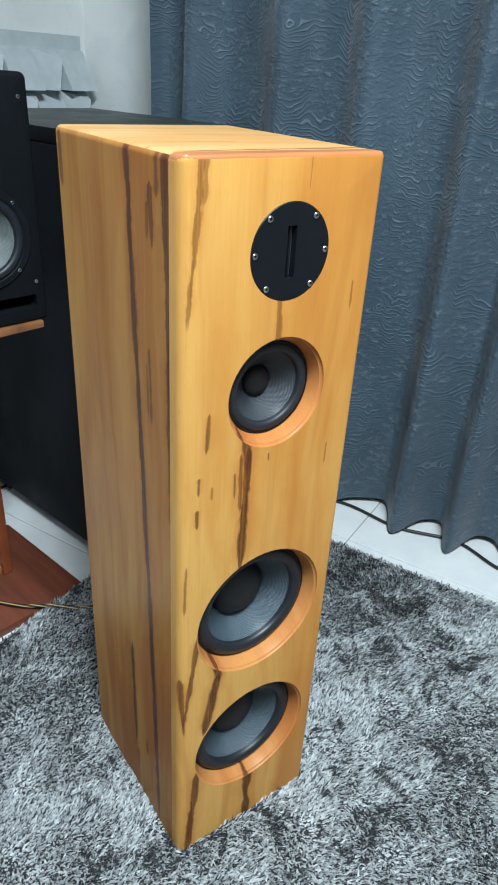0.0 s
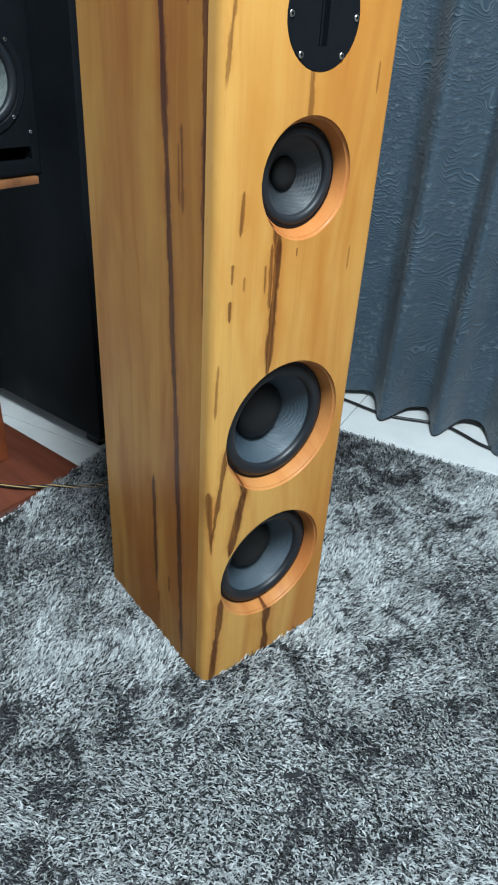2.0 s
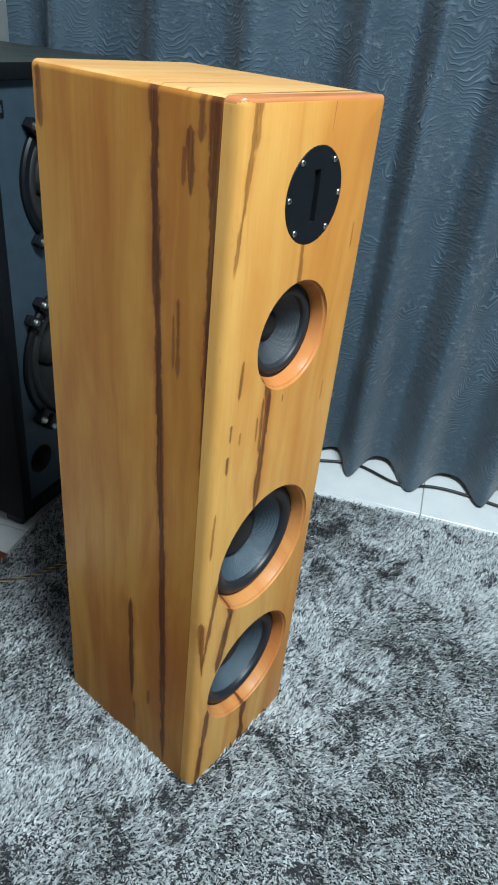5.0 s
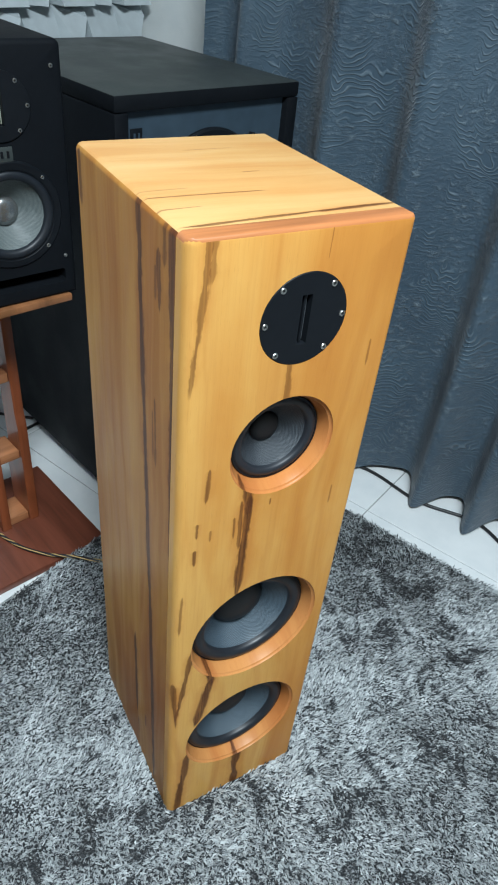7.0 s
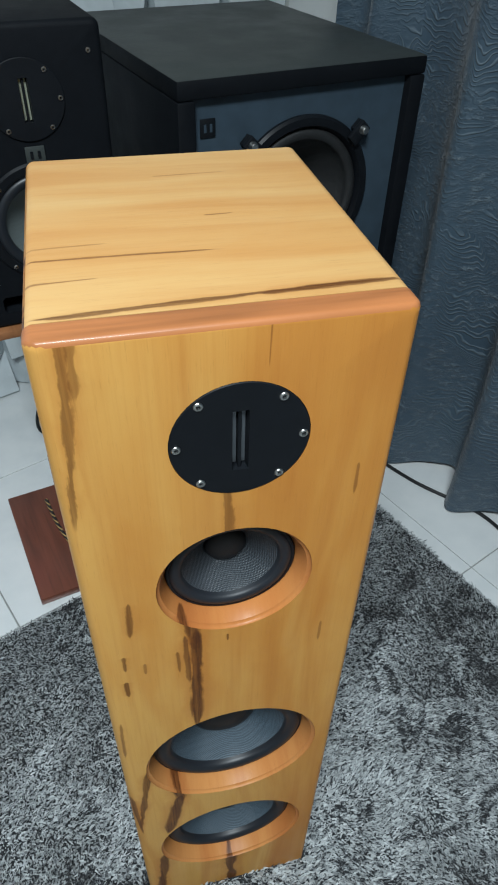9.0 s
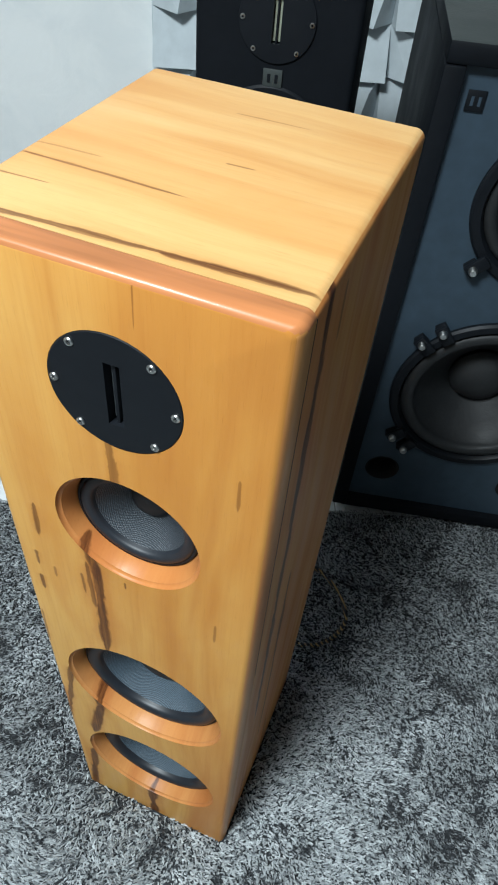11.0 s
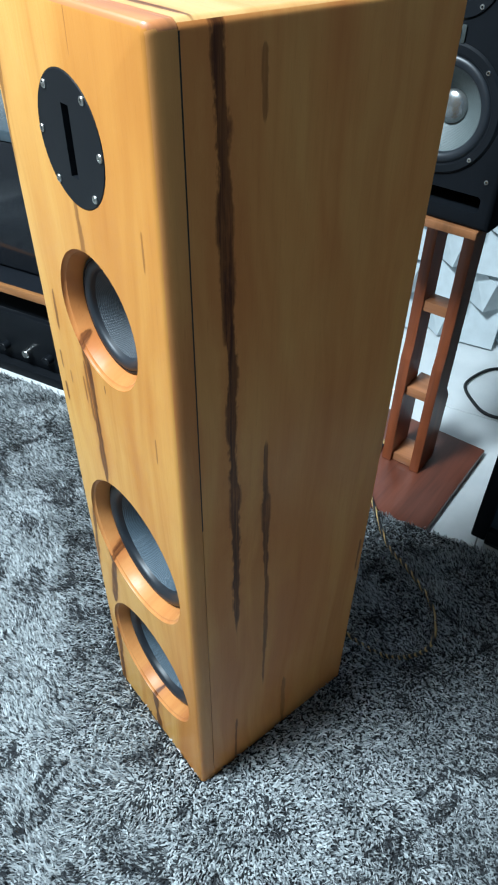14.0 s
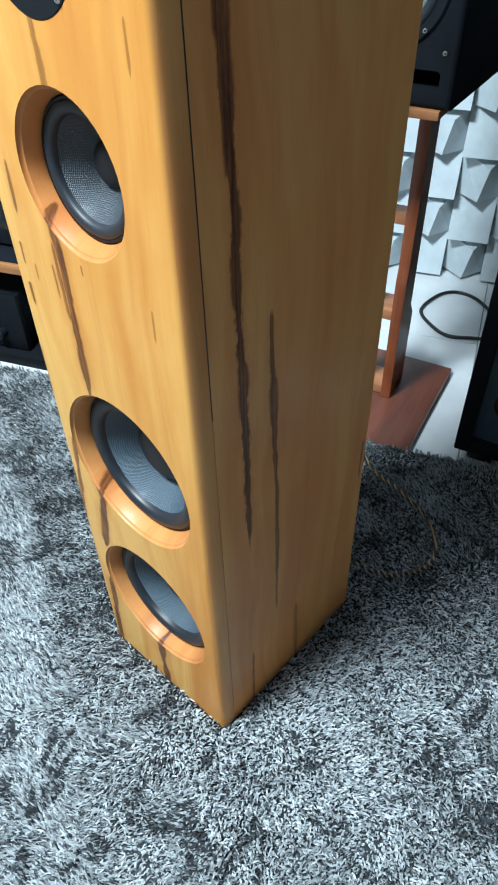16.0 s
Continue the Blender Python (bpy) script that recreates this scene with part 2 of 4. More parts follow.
# ---- materials ----
FRONT_VEINS = [
    (-0.099, 1.02, 0.83, -0.016, 0.0012, 0.0050, 0.62), (-0.094, 1.01, 0.955, -0.003, 0.001, 0.0036, 0.5),
    (-0.0045, 0.880, 0.795, 0.003, 0.002, 0.0058, 0.62), (-0.037, 0.725, 0.655, 0.006, 0.001, 0.0070, 0.9),
    (-0.031, 0.700, 0.49, -0.005, 0.002, 0.0064, 0.95), (-0.043, 0.690, 0.600, 0.004, 0.001, 0.0040, 0.75), (-0.050, 0.665, 0.625, 0.001, 0.001, 0.0018, 0.6),
    (-0.070, 0.400, 0.325, 0.012, 0.001, 0.0066, 1.0), (-0.060, 0.352, 0.225, -0.022, 0.002, 0.0076, 1.0),
    (-0.093, 0.44, 0.255, -0.024, 0.0012, 0.0046, 0.9), (-0.119, 0.37, 0.245, 0.006, 0.001, 0.0030, 0.85),
    (-0.112, 0.555, 0.470, -0.003, 0.001, 0.0018, 0.6), (0.001, 0.125, -0.05, 0.005, 0.003, 0.0088, 1.0),
    (-0.090, 0.170, -0.05, -0.019, 0.002, 0.0070, 0.95), (-0.086, 0.750, 0.695, -0.003, 0.001, 0.0032, 0.7),
    (-0.097, 0.672, 0.645, 0.000, 0.001, 0.0026, 0.7), (-0.099, 0.630, 0.600, 0.000, 0.001, 0.0026, 0.8), (-0.080, 0.655, 0.635, 0.000, 0.001, 0.0016, 0.5),
    (0.086, 0.67, 0.635, 0.000, 0.001, 0.0014, 0.5), (0.096, 0.872, 0.835, 0.000, 0.001, 0.0014, 0.5), (0.024, 1.01, 0.965, -0.001, 0.0003, 0.0004, 0.5), (-0.003, 0.678, 0.666, 0.0, 0.0005, 0.0014, 0.7)]
LEFT_VEINS = [
    (0.112, 1.08, 0.74, -0.018, 0.0016, 0.0074, 0.95), (0.107, 0.95, 0.62, -0.018, 0.0016, 0.0062, 0.9), (0.096, 0.80, 0.10, -0.033, 0.0020, 0.0062, 0.97), (0.078, 0.42, -0.05, -0.017, 0.0016, 0.0066, 0.95),
    (0.027, 1.10, 0.62, -0.006, 0.002, 0.0076, 0.95), (0.024, 0.83, 0.53, -0.008, 0.0014, 0.0052, 0.9), (0.032, 1.02, 0.90, -0.004, 0.001, 0.0066, 0.9),
    (0.060, 0.975, 0.905, -0.005, 0.001, 0.0064, 0.8), (0.066, 0.955, 0.915, 0.0, 0.001, 0.004, 0.6), (0.045, 1.01, 0.955, 0.0, 0.001, 0.0060, 0.65),
    (0.140, 0.33, 0.075, -0.002, 0.001, 0.0056, 0.95), (0.132, 0.09, 0.035, 0.0, 0.001, 0.003, 0.6), (0.100, 0.145, 0.105, 0.0, 0.001, 0.003, 0.6),
    (0.066, 0.81, 0.705, -0.003, 0.001, 0.0040, 0.65), (0.072, 0.79, 0.715, -0.002, 0.001, 0.0024, 0.5), (0.284, 1.0, 0.93, 0.0, 0.001, 0.006, 0.75)]
RIGHT_VEINS = [
    (0.047, 1.12, 0.70, 0.012, 0.0022, 0.0082, 0.97), (0.058, 0.82, 0.30, 0.009, 0.0020, 0.0072, 0.97), (0.102, 0.645, 0.385, 0.009, 0.0012, 0.0062, 0.9),
    (0.112, 0.43, 0.14, 0.003, 0.0012, 0.0038, 0.8), (0.066, 0.12, -0.05, -0.003, 0.001, 0.0026, 0.8), (0.088, 0.985, 0.93, 0.002, 0.001, 0.0030, 0.6),
    (0.157, 0.14, -0.06, 0.005, 0.001, 0.0045, 0.5), (0.285, 0.36, 0.28, 0.0, 0.001, 0.003, 0.7)]
TOP_VEINS = [
    (0.101, -0.125, 0.02, -0.004, 0.0012, 0.0012, 0.75), (0.118, -0.125, -0.06, 0.002, 0.001, 0.0007, 0.4), (0.026, -0.125, 0.13, 0.009, 0.0015, 0.0026, 0.85), (0.068, -0.125, -0.07, 0.002, 0.001, 0.0012, 0.6),
    (0.031, 0.02, 0.13, 0.003, 0.0012, 0.0034, 0.8), (0.24, -0.02, 0.05, 0.002, 0.001, 0.0008, 0.4), (0.155, 0.01, 0.035, 0.001, 0.0005, 0.0007, 0.6)]
M_front = board("varnished_wood_front", 0, 2, FRONT_VEINS, seed=3.0, heart=1.3, tone=0.49)
# side tones carry the lighting: left board darkened, right board brightened
M_left_shaded = board("varnished_wood_side_light_in_tone", 1, 2, LEFT_VEINS, seed=11.0, tone=0.46, light=(0.39, 0.152, 0.022), pale=(0.51, 0.255, 0.047), deep=(0.28, 0.084, 0.012))
M_right_lit = board("varnished_wood_side_light_in_tone", 1, 2, RIGHT_VEINS, seed=23.0, tone=0.45, light=(0.61, 0.236, 0.062), pale=(0.69, 0.335, 0.096), deep=(0.48, 0.147, 0.036))
M_edge = board("varnished_wood_edge", 1, 2, [], seed=47.0, tone=0.50, light=(0.56, 0.215, 0.058), pale=(0.64, 0.305, 0.092), deep=(0.44, 0.136, 0.034))
M_top = board("varnished_wood_top", 1, 0, TOP_VEINS, seed=31.0, tone=0.52, light=(0.58, 0.305, 0.100), pale=(0.62, 0.385, 0.155), deep=(0.46, 0.190, 0.050))
M_endgrain = stained("varnished_end_grain", 1, 0, (0.42, 0.155, 0.052), 0.45)
M_flare = board("turned_wood", 0, 2, [(-0.045, 0.72, 0.66, 0.01, 0.002, 0.004, 0.9), (-0.066, 0.40, 0.33, 0.006, 0.002, 0.005, 0.9), (0.0, 0.115, 0.06, 0.004, 0.003, 0.006, 0.9)],
                seed=3.0, light=(0.45, 0.166, 0.046), deep=(0.36, 0.104, 0.028), pale=(0.53, 0.235, 0.075))
M_flare.node_tree.nodes["Principled BSDF"].inputs["Coat Weight"].default_value = 0.0
M_black = plain("black_moulded_plastic", (0.006, 0.0075, 0.010), 0.45, bumpy=0.0001, shine=0.2)
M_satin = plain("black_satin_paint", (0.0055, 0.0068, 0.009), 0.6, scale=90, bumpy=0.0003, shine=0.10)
M_rubber = plain("black_rubber", (0.010, 0.013, 0.018), 0.46)
M_gap = plain("dark_slot", (0.004, 0.004, 0.005), 0.8)
M_steel = plain("steel_screw", (0.62, 0.62, 0.60), 0.28, 1.0)
M_ribbon = plain("ribbon_foil", (0.16, 0.18, 0.20), 0.3, 0.7)
M_slate = plain("slate_blue_paint", (0.034, 0.054, 0.075), 0.5, scale=40, bumpy=0.0002, shine=0.35)
# black cabinet paint lightened to charcoal: reflected sheen held in the colour
M_boxtop_sheen = plain("textured_paint_sheen_tone", (0.038, 0.045, 0.044), 0.5, var=0.05, scale=160, bumpy=0.0005, shine=0.3)
M_dustcap = plain("black_dust_cap", (0.007, 0.0075, 0.009), 0.5)
M_greycap = plain("grey_metal_phase_plug", (0.30, 0.31, 0.31), 0.28, 0.8)
M_stand = stained("red_brown_timber", 0, 2, (0.22, 0.058, 0.020))
M_plinth = stained("brown_stained_board", 0, 1, (0.15, 0.046, 0.026), 0.32)
M_shelfedge = stained("orange_timber_edge", 2, 0, (0.42, 0.18, 0.06))


def woven(name, c0, c1, size):
    """Woven cone fabric: a fine diagonal check."""
    m, nt, b = material(name, 0.42)
    c, s = coords(nt)
    a = mth(nt, "SINE", mth(nt, "MULTIPLY", mth(nt, "ADD", s[0], s[2]), 6.283 / size))
    d = mth(nt, "SINE", mth(nt, "MULTIPLY", mth(nt, "SUBTRACT", s[0], s[2]), 6.283 / size))
    f = smooth(nt, mth(nt, "MULTIPLY", a, d), -0.6, 0.6)
    put(nt, b["Base Color"], mix(nt, f, c0, c1))
    put(nt, b["Normal"], bump(nt, f, 0.5, 0.0006))
    return m


M_cone = woven("woven_glass_cone", (0.018, 0.029, 0.040), (0.078, 0.114, 0.146), 0.0026)
M_cone_dark = woven("woven_black_cone", (0.010, 0.013, 0.017), (0.050, 0.062, 0.074), 0.0026)
M_cone_grey = woven("woven_grey_cone", (0.06, 0.075, 0.076), (0.15, 0.175, 0.175), 0.0032)
M_paper = plain("black_paper_cone", (0.013, 0.014, 0.015), 0.6, bumpy=0.0008, scale=120)


def curtain_cloth():
    m, nt, b = material("embossed_curtain_cloth", 0.5)
    c, s = coords(nt)
    n0 = noise_tex(nt, vec3(nt, mth(nt, "MULTIPLY", s[1], 3.6), mth(nt, "MULTIPLY", s[2], 2.2), 0.0), 1.0, 3, 0.6, 0.5)
    leaf = noise_tex(nt, vec3(nt, mth(nt, "MULTIPLY", s[1], 8.0), mth(nt, "MULTIPLY", s[2], 5.0), 3.0), 1.0, 2, 0.5, 1.2)
    bend = noise_tex(nt, vec3(nt, mth(nt, "MULTIPLY", s[1], 17.0), mth(nt, "MULTIPLY", s[2], 11.0), 6.0), 1.0, 2, 0.5)
    lines = mth(nt, "ADD", s[2], mth(nt, "ADD", mth(nt, "MULTIPLY", leaf, 0.16), mth(nt, "MULTIPLY", bend, 0.055)))
    wv = mth(nt, "SINE", mth(nt, "MULTIPLY", lines, 560.0))
    crumple = noise_tex(nt, vec3(nt, mth(nt, "MULTIPLY", s[1], 60.0), mth(nt, "MULTIPLY", s[2], 75.0), 9.0), 1.0, 4, 0.7)
    part_in = noise_tex(nt, vec3(nt, mth(nt, "MULTIPLY", s[1], 12.0), mth(nt, "MULTIPLY", s[2], 9.0), 14.0), 1.0, 3, 0.6)
    zone = mth(nt, "MULTIPLY", smooth(nt, leaf, 0.44, 0.58), smooth(nt, part_in, 0.36, 0.56))
    rough_in = mth(nt, "MULTIPLY", mth(nt, "SUBTRACT", 1.0, zone), smooth(nt, part_in, 0.36, 0.60, 1.0, 0.5))
    thread = noise_tex(nt, vec3(nt, mth(nt, "MULTIPLY", s[1], 1400.0), mth(nt, "MULTIPLY", s[2], 300.0), 1.0), 1.0, 2, 0.6)
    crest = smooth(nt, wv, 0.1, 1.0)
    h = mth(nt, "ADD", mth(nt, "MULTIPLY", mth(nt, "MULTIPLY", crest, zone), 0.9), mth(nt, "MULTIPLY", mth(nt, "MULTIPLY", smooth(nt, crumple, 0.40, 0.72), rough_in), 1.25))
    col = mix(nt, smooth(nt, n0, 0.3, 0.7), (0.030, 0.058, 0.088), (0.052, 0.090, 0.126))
    # pale highlight painted into the colour along raised crests and crumples
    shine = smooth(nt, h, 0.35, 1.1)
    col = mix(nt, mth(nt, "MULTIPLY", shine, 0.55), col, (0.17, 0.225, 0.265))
    col = mix(nt, mth(nt, "MULTIPLY", smooth(nt, thread, 0.5, 0.75), 0.25), col, (0.03, 0.042, 0.06))
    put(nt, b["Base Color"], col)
    put(nt, b["Roughness"], smooth(nt, h, 0.4, 1.2, 0.62, 0.40))
    b["Sheen Weight"].default_value = 0.25
    put(nt, b["Normal"], bump(nt, h, 0.8, 0.0030))
    return m


def wall_paint():
    m, nt, b = material("white_wall_paint", 0.7)
    c, s = coords(nt)
    n1, n2 = noise_tex(nt, c, 7.0, 5, 0.6, 0.6), noise_tex(nt, c, 70.0, 3)
    col = mix(nt, smooth(nt, n1, 0.35, 0.7), (0.84, 0.86, 0.85), (0.78, 0.81, 0.81))
    put(nt, b["Base Color"], col)
    put(nt, b["Normal"], bump(nt, mth(nt, "ADD", n1, mth(nt, "MULTIPLY", n2, 0.15)), 0.5, 0.008))
    return m


def tile_glaze():
    m, nt, b = material("white_floor_tile", 0.16)
    c, s = coords(nt)
    info = nt.nodes.new("ShaderNodeObjectInfo").outputs["Random"]
    n1 = noise_tex(nt, c, 9.0, 4)
    col = mix(nt, smooth(nt, n1, 0.3, 0.75), (0.80, 0.82, 0.82), (0.70, 0.73, 0.74))
    col = mix(nt, mth(nt, "MULTIPLY", info, 0.12), col, (0.66, 0.68, 0.68))
    put(nt, b["Base Color"], col)
    put(nt, b["Roughness"], smooth(nt, n1, 0.3, 0.7, 0.12, 0.25))
    return m


# grey for the walls out of view, picked dark to cut bounced light
M_unseen_wall = plain("unseen_wall_grey_low_bounce", (0.26, 0.245, 0.225), 0.8, var=0.05)
M_curtain, M_wall, M_tile = curtain_cloth(), wall_paint(), tile_glaze()
M_grout = plain("grey_grout", (0.30, 0.31, 0.30), 0.85)
# unseen ceiling, kept below full white to lessen the bounce
M_ceiling = plain("white_ceiling_paint", (0.62, 0.62, 0.61), 0.8, var=0.03)
M_foam = plain("pale_grey_diffuser_foam", (0.52, 0.575, 0.60), 0.75, var=0.10, scale=25, bumpy=0.001)


def pile_cloth():
    """Shaggy pile: each strand has its own grey; strands lying over show the dark side in patches."""
    m, nt, b = material("shaggy_grey_pile", 0.7)
    c, s = coords(nt)
    rnd = nt.nodes.new("ShaderNodeNewGeometry").outputs["Random Per Island"]
    patch = noise_tex(nt, c, 13.0, 4, 0.65, 0.9)
    wide = noise_tex(nt, c, 2.4, 2, 0.5)
    fine = noise_tex(nt, c, 95.0, 2, 0.6)
    blot = smooth(nt, mth(nt, "ADD", patch, mth(nt, "MULTIPLY", wide, 0.35)), 0.735, 0.80)
    bias = mth(nt, "ADD", mth(nt, "MULTIPLY", blot, -0.56), mth(nt, "MULTIPLY", mth(nt, "SUBTRACT", fine, 0.5), 0.7))
    f = mth(nt, "ADD", rnd, mth(nt, "ADD", bias, 0.14), clamp=True)
    put(nt, b["Base Color"], ramp(nt, f, [(0.0, (0.018, 0.021, 0.025)), (0.22, (0.060, 0.068, 0.076)), (0.40, (0.30, 0.325, 0.335)), (1.0, (0.60, 0.635, 0.645))]))
    b["Sheen Weight"].default_value = 0.15
    return m


M_pile = pile_cloth()
M_rugback = plain("rug_backing", (0.022, 0.025, 0.028), 0.9, var=0.85, scale=420, bumpy=0.003)

# ---- the room ----
U0, U1, V0, V1 = -2.5, 1.27, -2.6, 1.50


def room_piece(name, bm, mat, label, category):
    return tagged(part(name, bm, mat, None, "", ROOM), label, category, "", "structure")


room_piece("wall_north", box(U0 - 0.12, U1 + 0.12, V1, V1 + 0.12, FLOOR, CEIL), M_wall, "white plastered wall behind the loudspeakers", "wall")
room_piece("wall_east", box(U1, U1 + 0.12, V0, V1, FLOOR, CEIL), M_wall, "white plastered wall behind the curtain", "wall")
# south and west walls are unseen, added to close the room and limit fill
room_piece("wall_south", box(U0 - 0.12, U1 + 0.12, V0 - 0.12, V0, FLOOR, CEIL), M_unseen_wall, "unseen warm grey wall added to close the room and cut bounce light", "wall")
room_piece("wall_west", box(U0 - 0.12, U0, V0, V1, FLOOR, CEIL), M_unseen_wall, "unseen warm grey side wall added to cut bounce light", "wall")
room_piece("ceiling", box(U0 - 0.12, U1 + 0.12, V0 - 0.12, V1 + 0.12, CEIL, CEIL + 0.1), M_ceiling, "plain white flat ceiling", "ceiling")
floor = room_piece("floor", box(U0 - 0.12, U1 + 0.12, V0 - 0.12, V1 + 0.12, FLOOR - 0.1, FLOOR - 0.003), M_grout, "white glazed tile floor with grey joints", "floor")

for lu, lv in (LAMP,):
    lamp = thing("ceiling_light", ROOM @ pose(lu, lv, CEIL), "square white ceiling light panel in a thin frame", "ceiling light")
    part("frame", box(-0.31, 0.31, -0.31, 0.31, -0.03, -0.001, 0.004), plain("white_lamp_frame", (0.8, 0.8, 0.8), 0.5), lamp)


# ---- curtain along the east side ----
def make_curtain():
    bm = bmesh.new()
    nv, nz = 420, 60
    rows = []
    for i in range(nv + 1):
        v = -1.9 + (0.975 + 1.9) * i / nv
        ph = 2 * math.pi * v / 0.205
        ph += 1.3 * math.sin(v * 5.1 + 0.6) + 0.5 * math.sin(v * 13.0)
        col = []
        for k in range(nz + 1):
            f = (k / nz) ** 0.8
            z = FLOOR + 0.006 + f * (CEIL - FLOOR - 0.07)
            low = max(0.0, 1 - (z - FLOOR) / 1.5)
            amp = 0.032 + 0.026 * low ** 1.2
            w = math.sin(ph + 0.35 * math.sin(z * 2.3 + v * 3))
            w = w + 0.22 * math.sin(2 * ph + 1.1)
            u = 0.985 + amp * w + 0.012 * noise.noise(Vector((v * 4, z * 2.2, 2.0)))
            hem = 0.016 * (noise.noise(Vector((v * 6, 0, 5.0))) + 0.6 + 0.5 * w) if k == 0 else 0.0
            col.append(bm.verts.new((u, v, z + max(0.0, hem))))
        rows.append(col)
    for a, b in zip(rows, rows[1:]):
        for k in range(nz):
            bm.faces.new((a[k], b[k], b[k + 1], a[k + 1]))
    bmesh.ops.solidify(bm, geom=bm.faces[:], thickness=0.003)
    ob = thing("curtain", ROOM, "slate-blue curtain of embossed cloth hanging to the tiles", "curtain")
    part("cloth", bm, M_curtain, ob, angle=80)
    rod = lathe([(0.0, 0), (0.012, 0), (0.012, 2.95), (0.0, 2.95)], 0.985, CEIL - 0.05, -1.95, 16)
    part("rod", rod, M_steel, ob, "steel curtain rod")


make_curtain()


# ---- the tower speaker ----
TX0, TX1, TD, TH, TB = -0.1220, 0.1235, 0.297, 1.0015, -0.0138
R, Q = 0.012, 0.008
tower = thing("tower_speaker", pose(0, 0, 0), "tall varnished pale-orange wooden tower speaker standing on the shaggy rug", "loudspeaker")
DRV = [(0.0035, 0.752, 0.0665, 0.0565, 0.015), (0.0030, 0.429, 0.0990, 0.0888, 0.018), (0.0030, 0.181, 0.0980, 0.0882, 0.018)]
TWEET = (0.0055, 0.9085, 0.0498)


def round_outline(x0, x1, z0, z1, r, n=6):
    pts = [(x0, z0), (x1, z0)]
    for k in range(n + 1):
        a = math.pi / 2 * k / n
        pts.append((x1 - r + r * math.cos(a), z1 - r + r * math.sin(a)))
    for k in range(n + 1):
        a = math.pi / 2 + math.pi / 2 * k / n
        pts.append((x0 + r + r * math.cos(a), z1 - r + r * math.sin(a)))
    return pts


def make_baffle():
    """The front board: upright edges well rounded, the upper edge nearly sharp."""
    bm = bmesh.new()
    share = [0, 0] + [k / 6 for k in range(7)] + [1 - k / 6 for k in range(7)]
    rings = []
    for k in range(7):
        a = math.pi / 2 * k / 6
        f, g = 1 - math.sin(a), 1 - math.cos(a)
        pts = round_outline(TX0 + R * f, TX1 - 0.7 * R * f, TB, TH - 0.005 * f, 0.007 - 0.003 * f)
        rings.append([(x, (R + (0.004 - R) * w) * g, z) for (x, z), w in zip(pts, share)])
    rings.append([(x, 0.0213, z) for x, z in round_outline(TX0, TX1, TB, TH, 0.007)])
    holes = [circle(cx, cz, ro) for cx, cz, ro, ri, dep in DRV] + [circle(TWEET[0], TWEET[1], TWEET[2])]
    loops = panel_with_holes([(x, z) for x, y, z in rings[0]], holes, 0.0, bm)
    prev = loops[0]
    for pts in rings[1:]:
        vs = [bm.verts.new(p) for p in pts]
        for i in range(len(vs)):
            j = (i + 1) % len(vs)
            bm.faces.new((prev[i], prev[j], vs[j], vs[i]))
        prev = vs
    ob = part("baffle", bm, M_front, tower, "front board with dark gum veins", angle=25)
    ob.data.materials.append(M_endgrain)
    ob.data.materials.append(M_edge)
    for p in ob.data.polygons:
        if p.normal.z > 0.25 and p.center.z > TH - 0.02:
            p.material_index = 1
        elif p.normal.x > 0.62 and abs(p.center.x) > 0.11:
            p.material_index = 2
    for cx, cz, ro, ri, dep in DRV:
        prof = [(ro, 0.0)] + [(ro - 0.004 * (1 - math.cos(a)), 0.004 * math.sin(a)) for a in (0.5, 1.0, 1.4)] + [(ri + 0.0012, dep), (ri + 0.0008, dep + 0.006)]
        part("recess_ring", lathe(prof, cx, cz, 0.0), M_flare, ob, "turned reddish wooden recess")


make_baffle()


def shell(sign):
    """A side board with its rounded upper edge, mitred to the top board."""
    x = TX0 if sign < 0 else TX1
    t = 0.020
    pts = [(x, TB)]
    for k in range(4):
        a = math.pi / 4 * k / 3
        pts.append((x - sign * (Q - Q * math.cos(a)), TH - Q + Q * math.sin(a)))
    pts += [(x - sign * t, TH - t), (x - sign * t, TB)]
    return pts


def top_profile():
    pts = []
    for sign, x in ((1, TX1), (-1, TX0)):
        arc = []
        for k in range(4):
            a = math.pi / 4 + math.pi / 4 * k / 3
            arc.append((x - sign * (Q - Q * math.cos(a)), TH - Q + Q * math.sin(a)))
        pts += arc if sign > 0 else arc[::-1]
    return pts + [(TX0 + 0.020, TH - 0.020), (TX1 - 0.020, TH - 0.020)]


def extrude_y(pts, y0, y1):
    bm = bmesh.new()
    a = [bm.verts.new((x, y0, z)) for x, z in pts]
    cx, cz = 0.0, 0.5
    b = [bm.verts.new((x, y1 - 0.004, z)) for x, z in pts]
    c = [bm.verts.new((x - 0.004 * (1 if x > cx else -1) * (abs(x) > 0.11), y1, z - 0.004 * (z > TH - 0.008))) for x, z in pts]
    for p, q in ((a, b), (b, c)):
        for i in range(len(pts)):
            j = (i + 1) % len(pts)
            bm.faces.new((p[i], p[j], q[j], q[i]))
    bm.faces.new(a), bm.faces.new(c)
    return bm


# the dark glue line beside the front board
part("joint_line", box(TX1 - 0.004, TX1 + 0.0002, 0.0212, 0.0224, 0.56, TH - 0.006), plain("dark_glue_line", (0.018, 0.010, 0.006), 0.6), tower, "thin dark joint behind the front board")
part("side_panel", extrude_y(shell(-1), 0.0220, TD), M_left_shaded, tower, "side board with dark brown veins", angle=30)
part("side_panel", extrude_y(shell(1), 0.0220, TD), M_right_lit, tower, "side board with a long dark vein", angle=30)
part("top_panel", extrude_y(top_profile(), 0.0220, TD), M_top, tower, "top board with cross-running grain", angle=30)
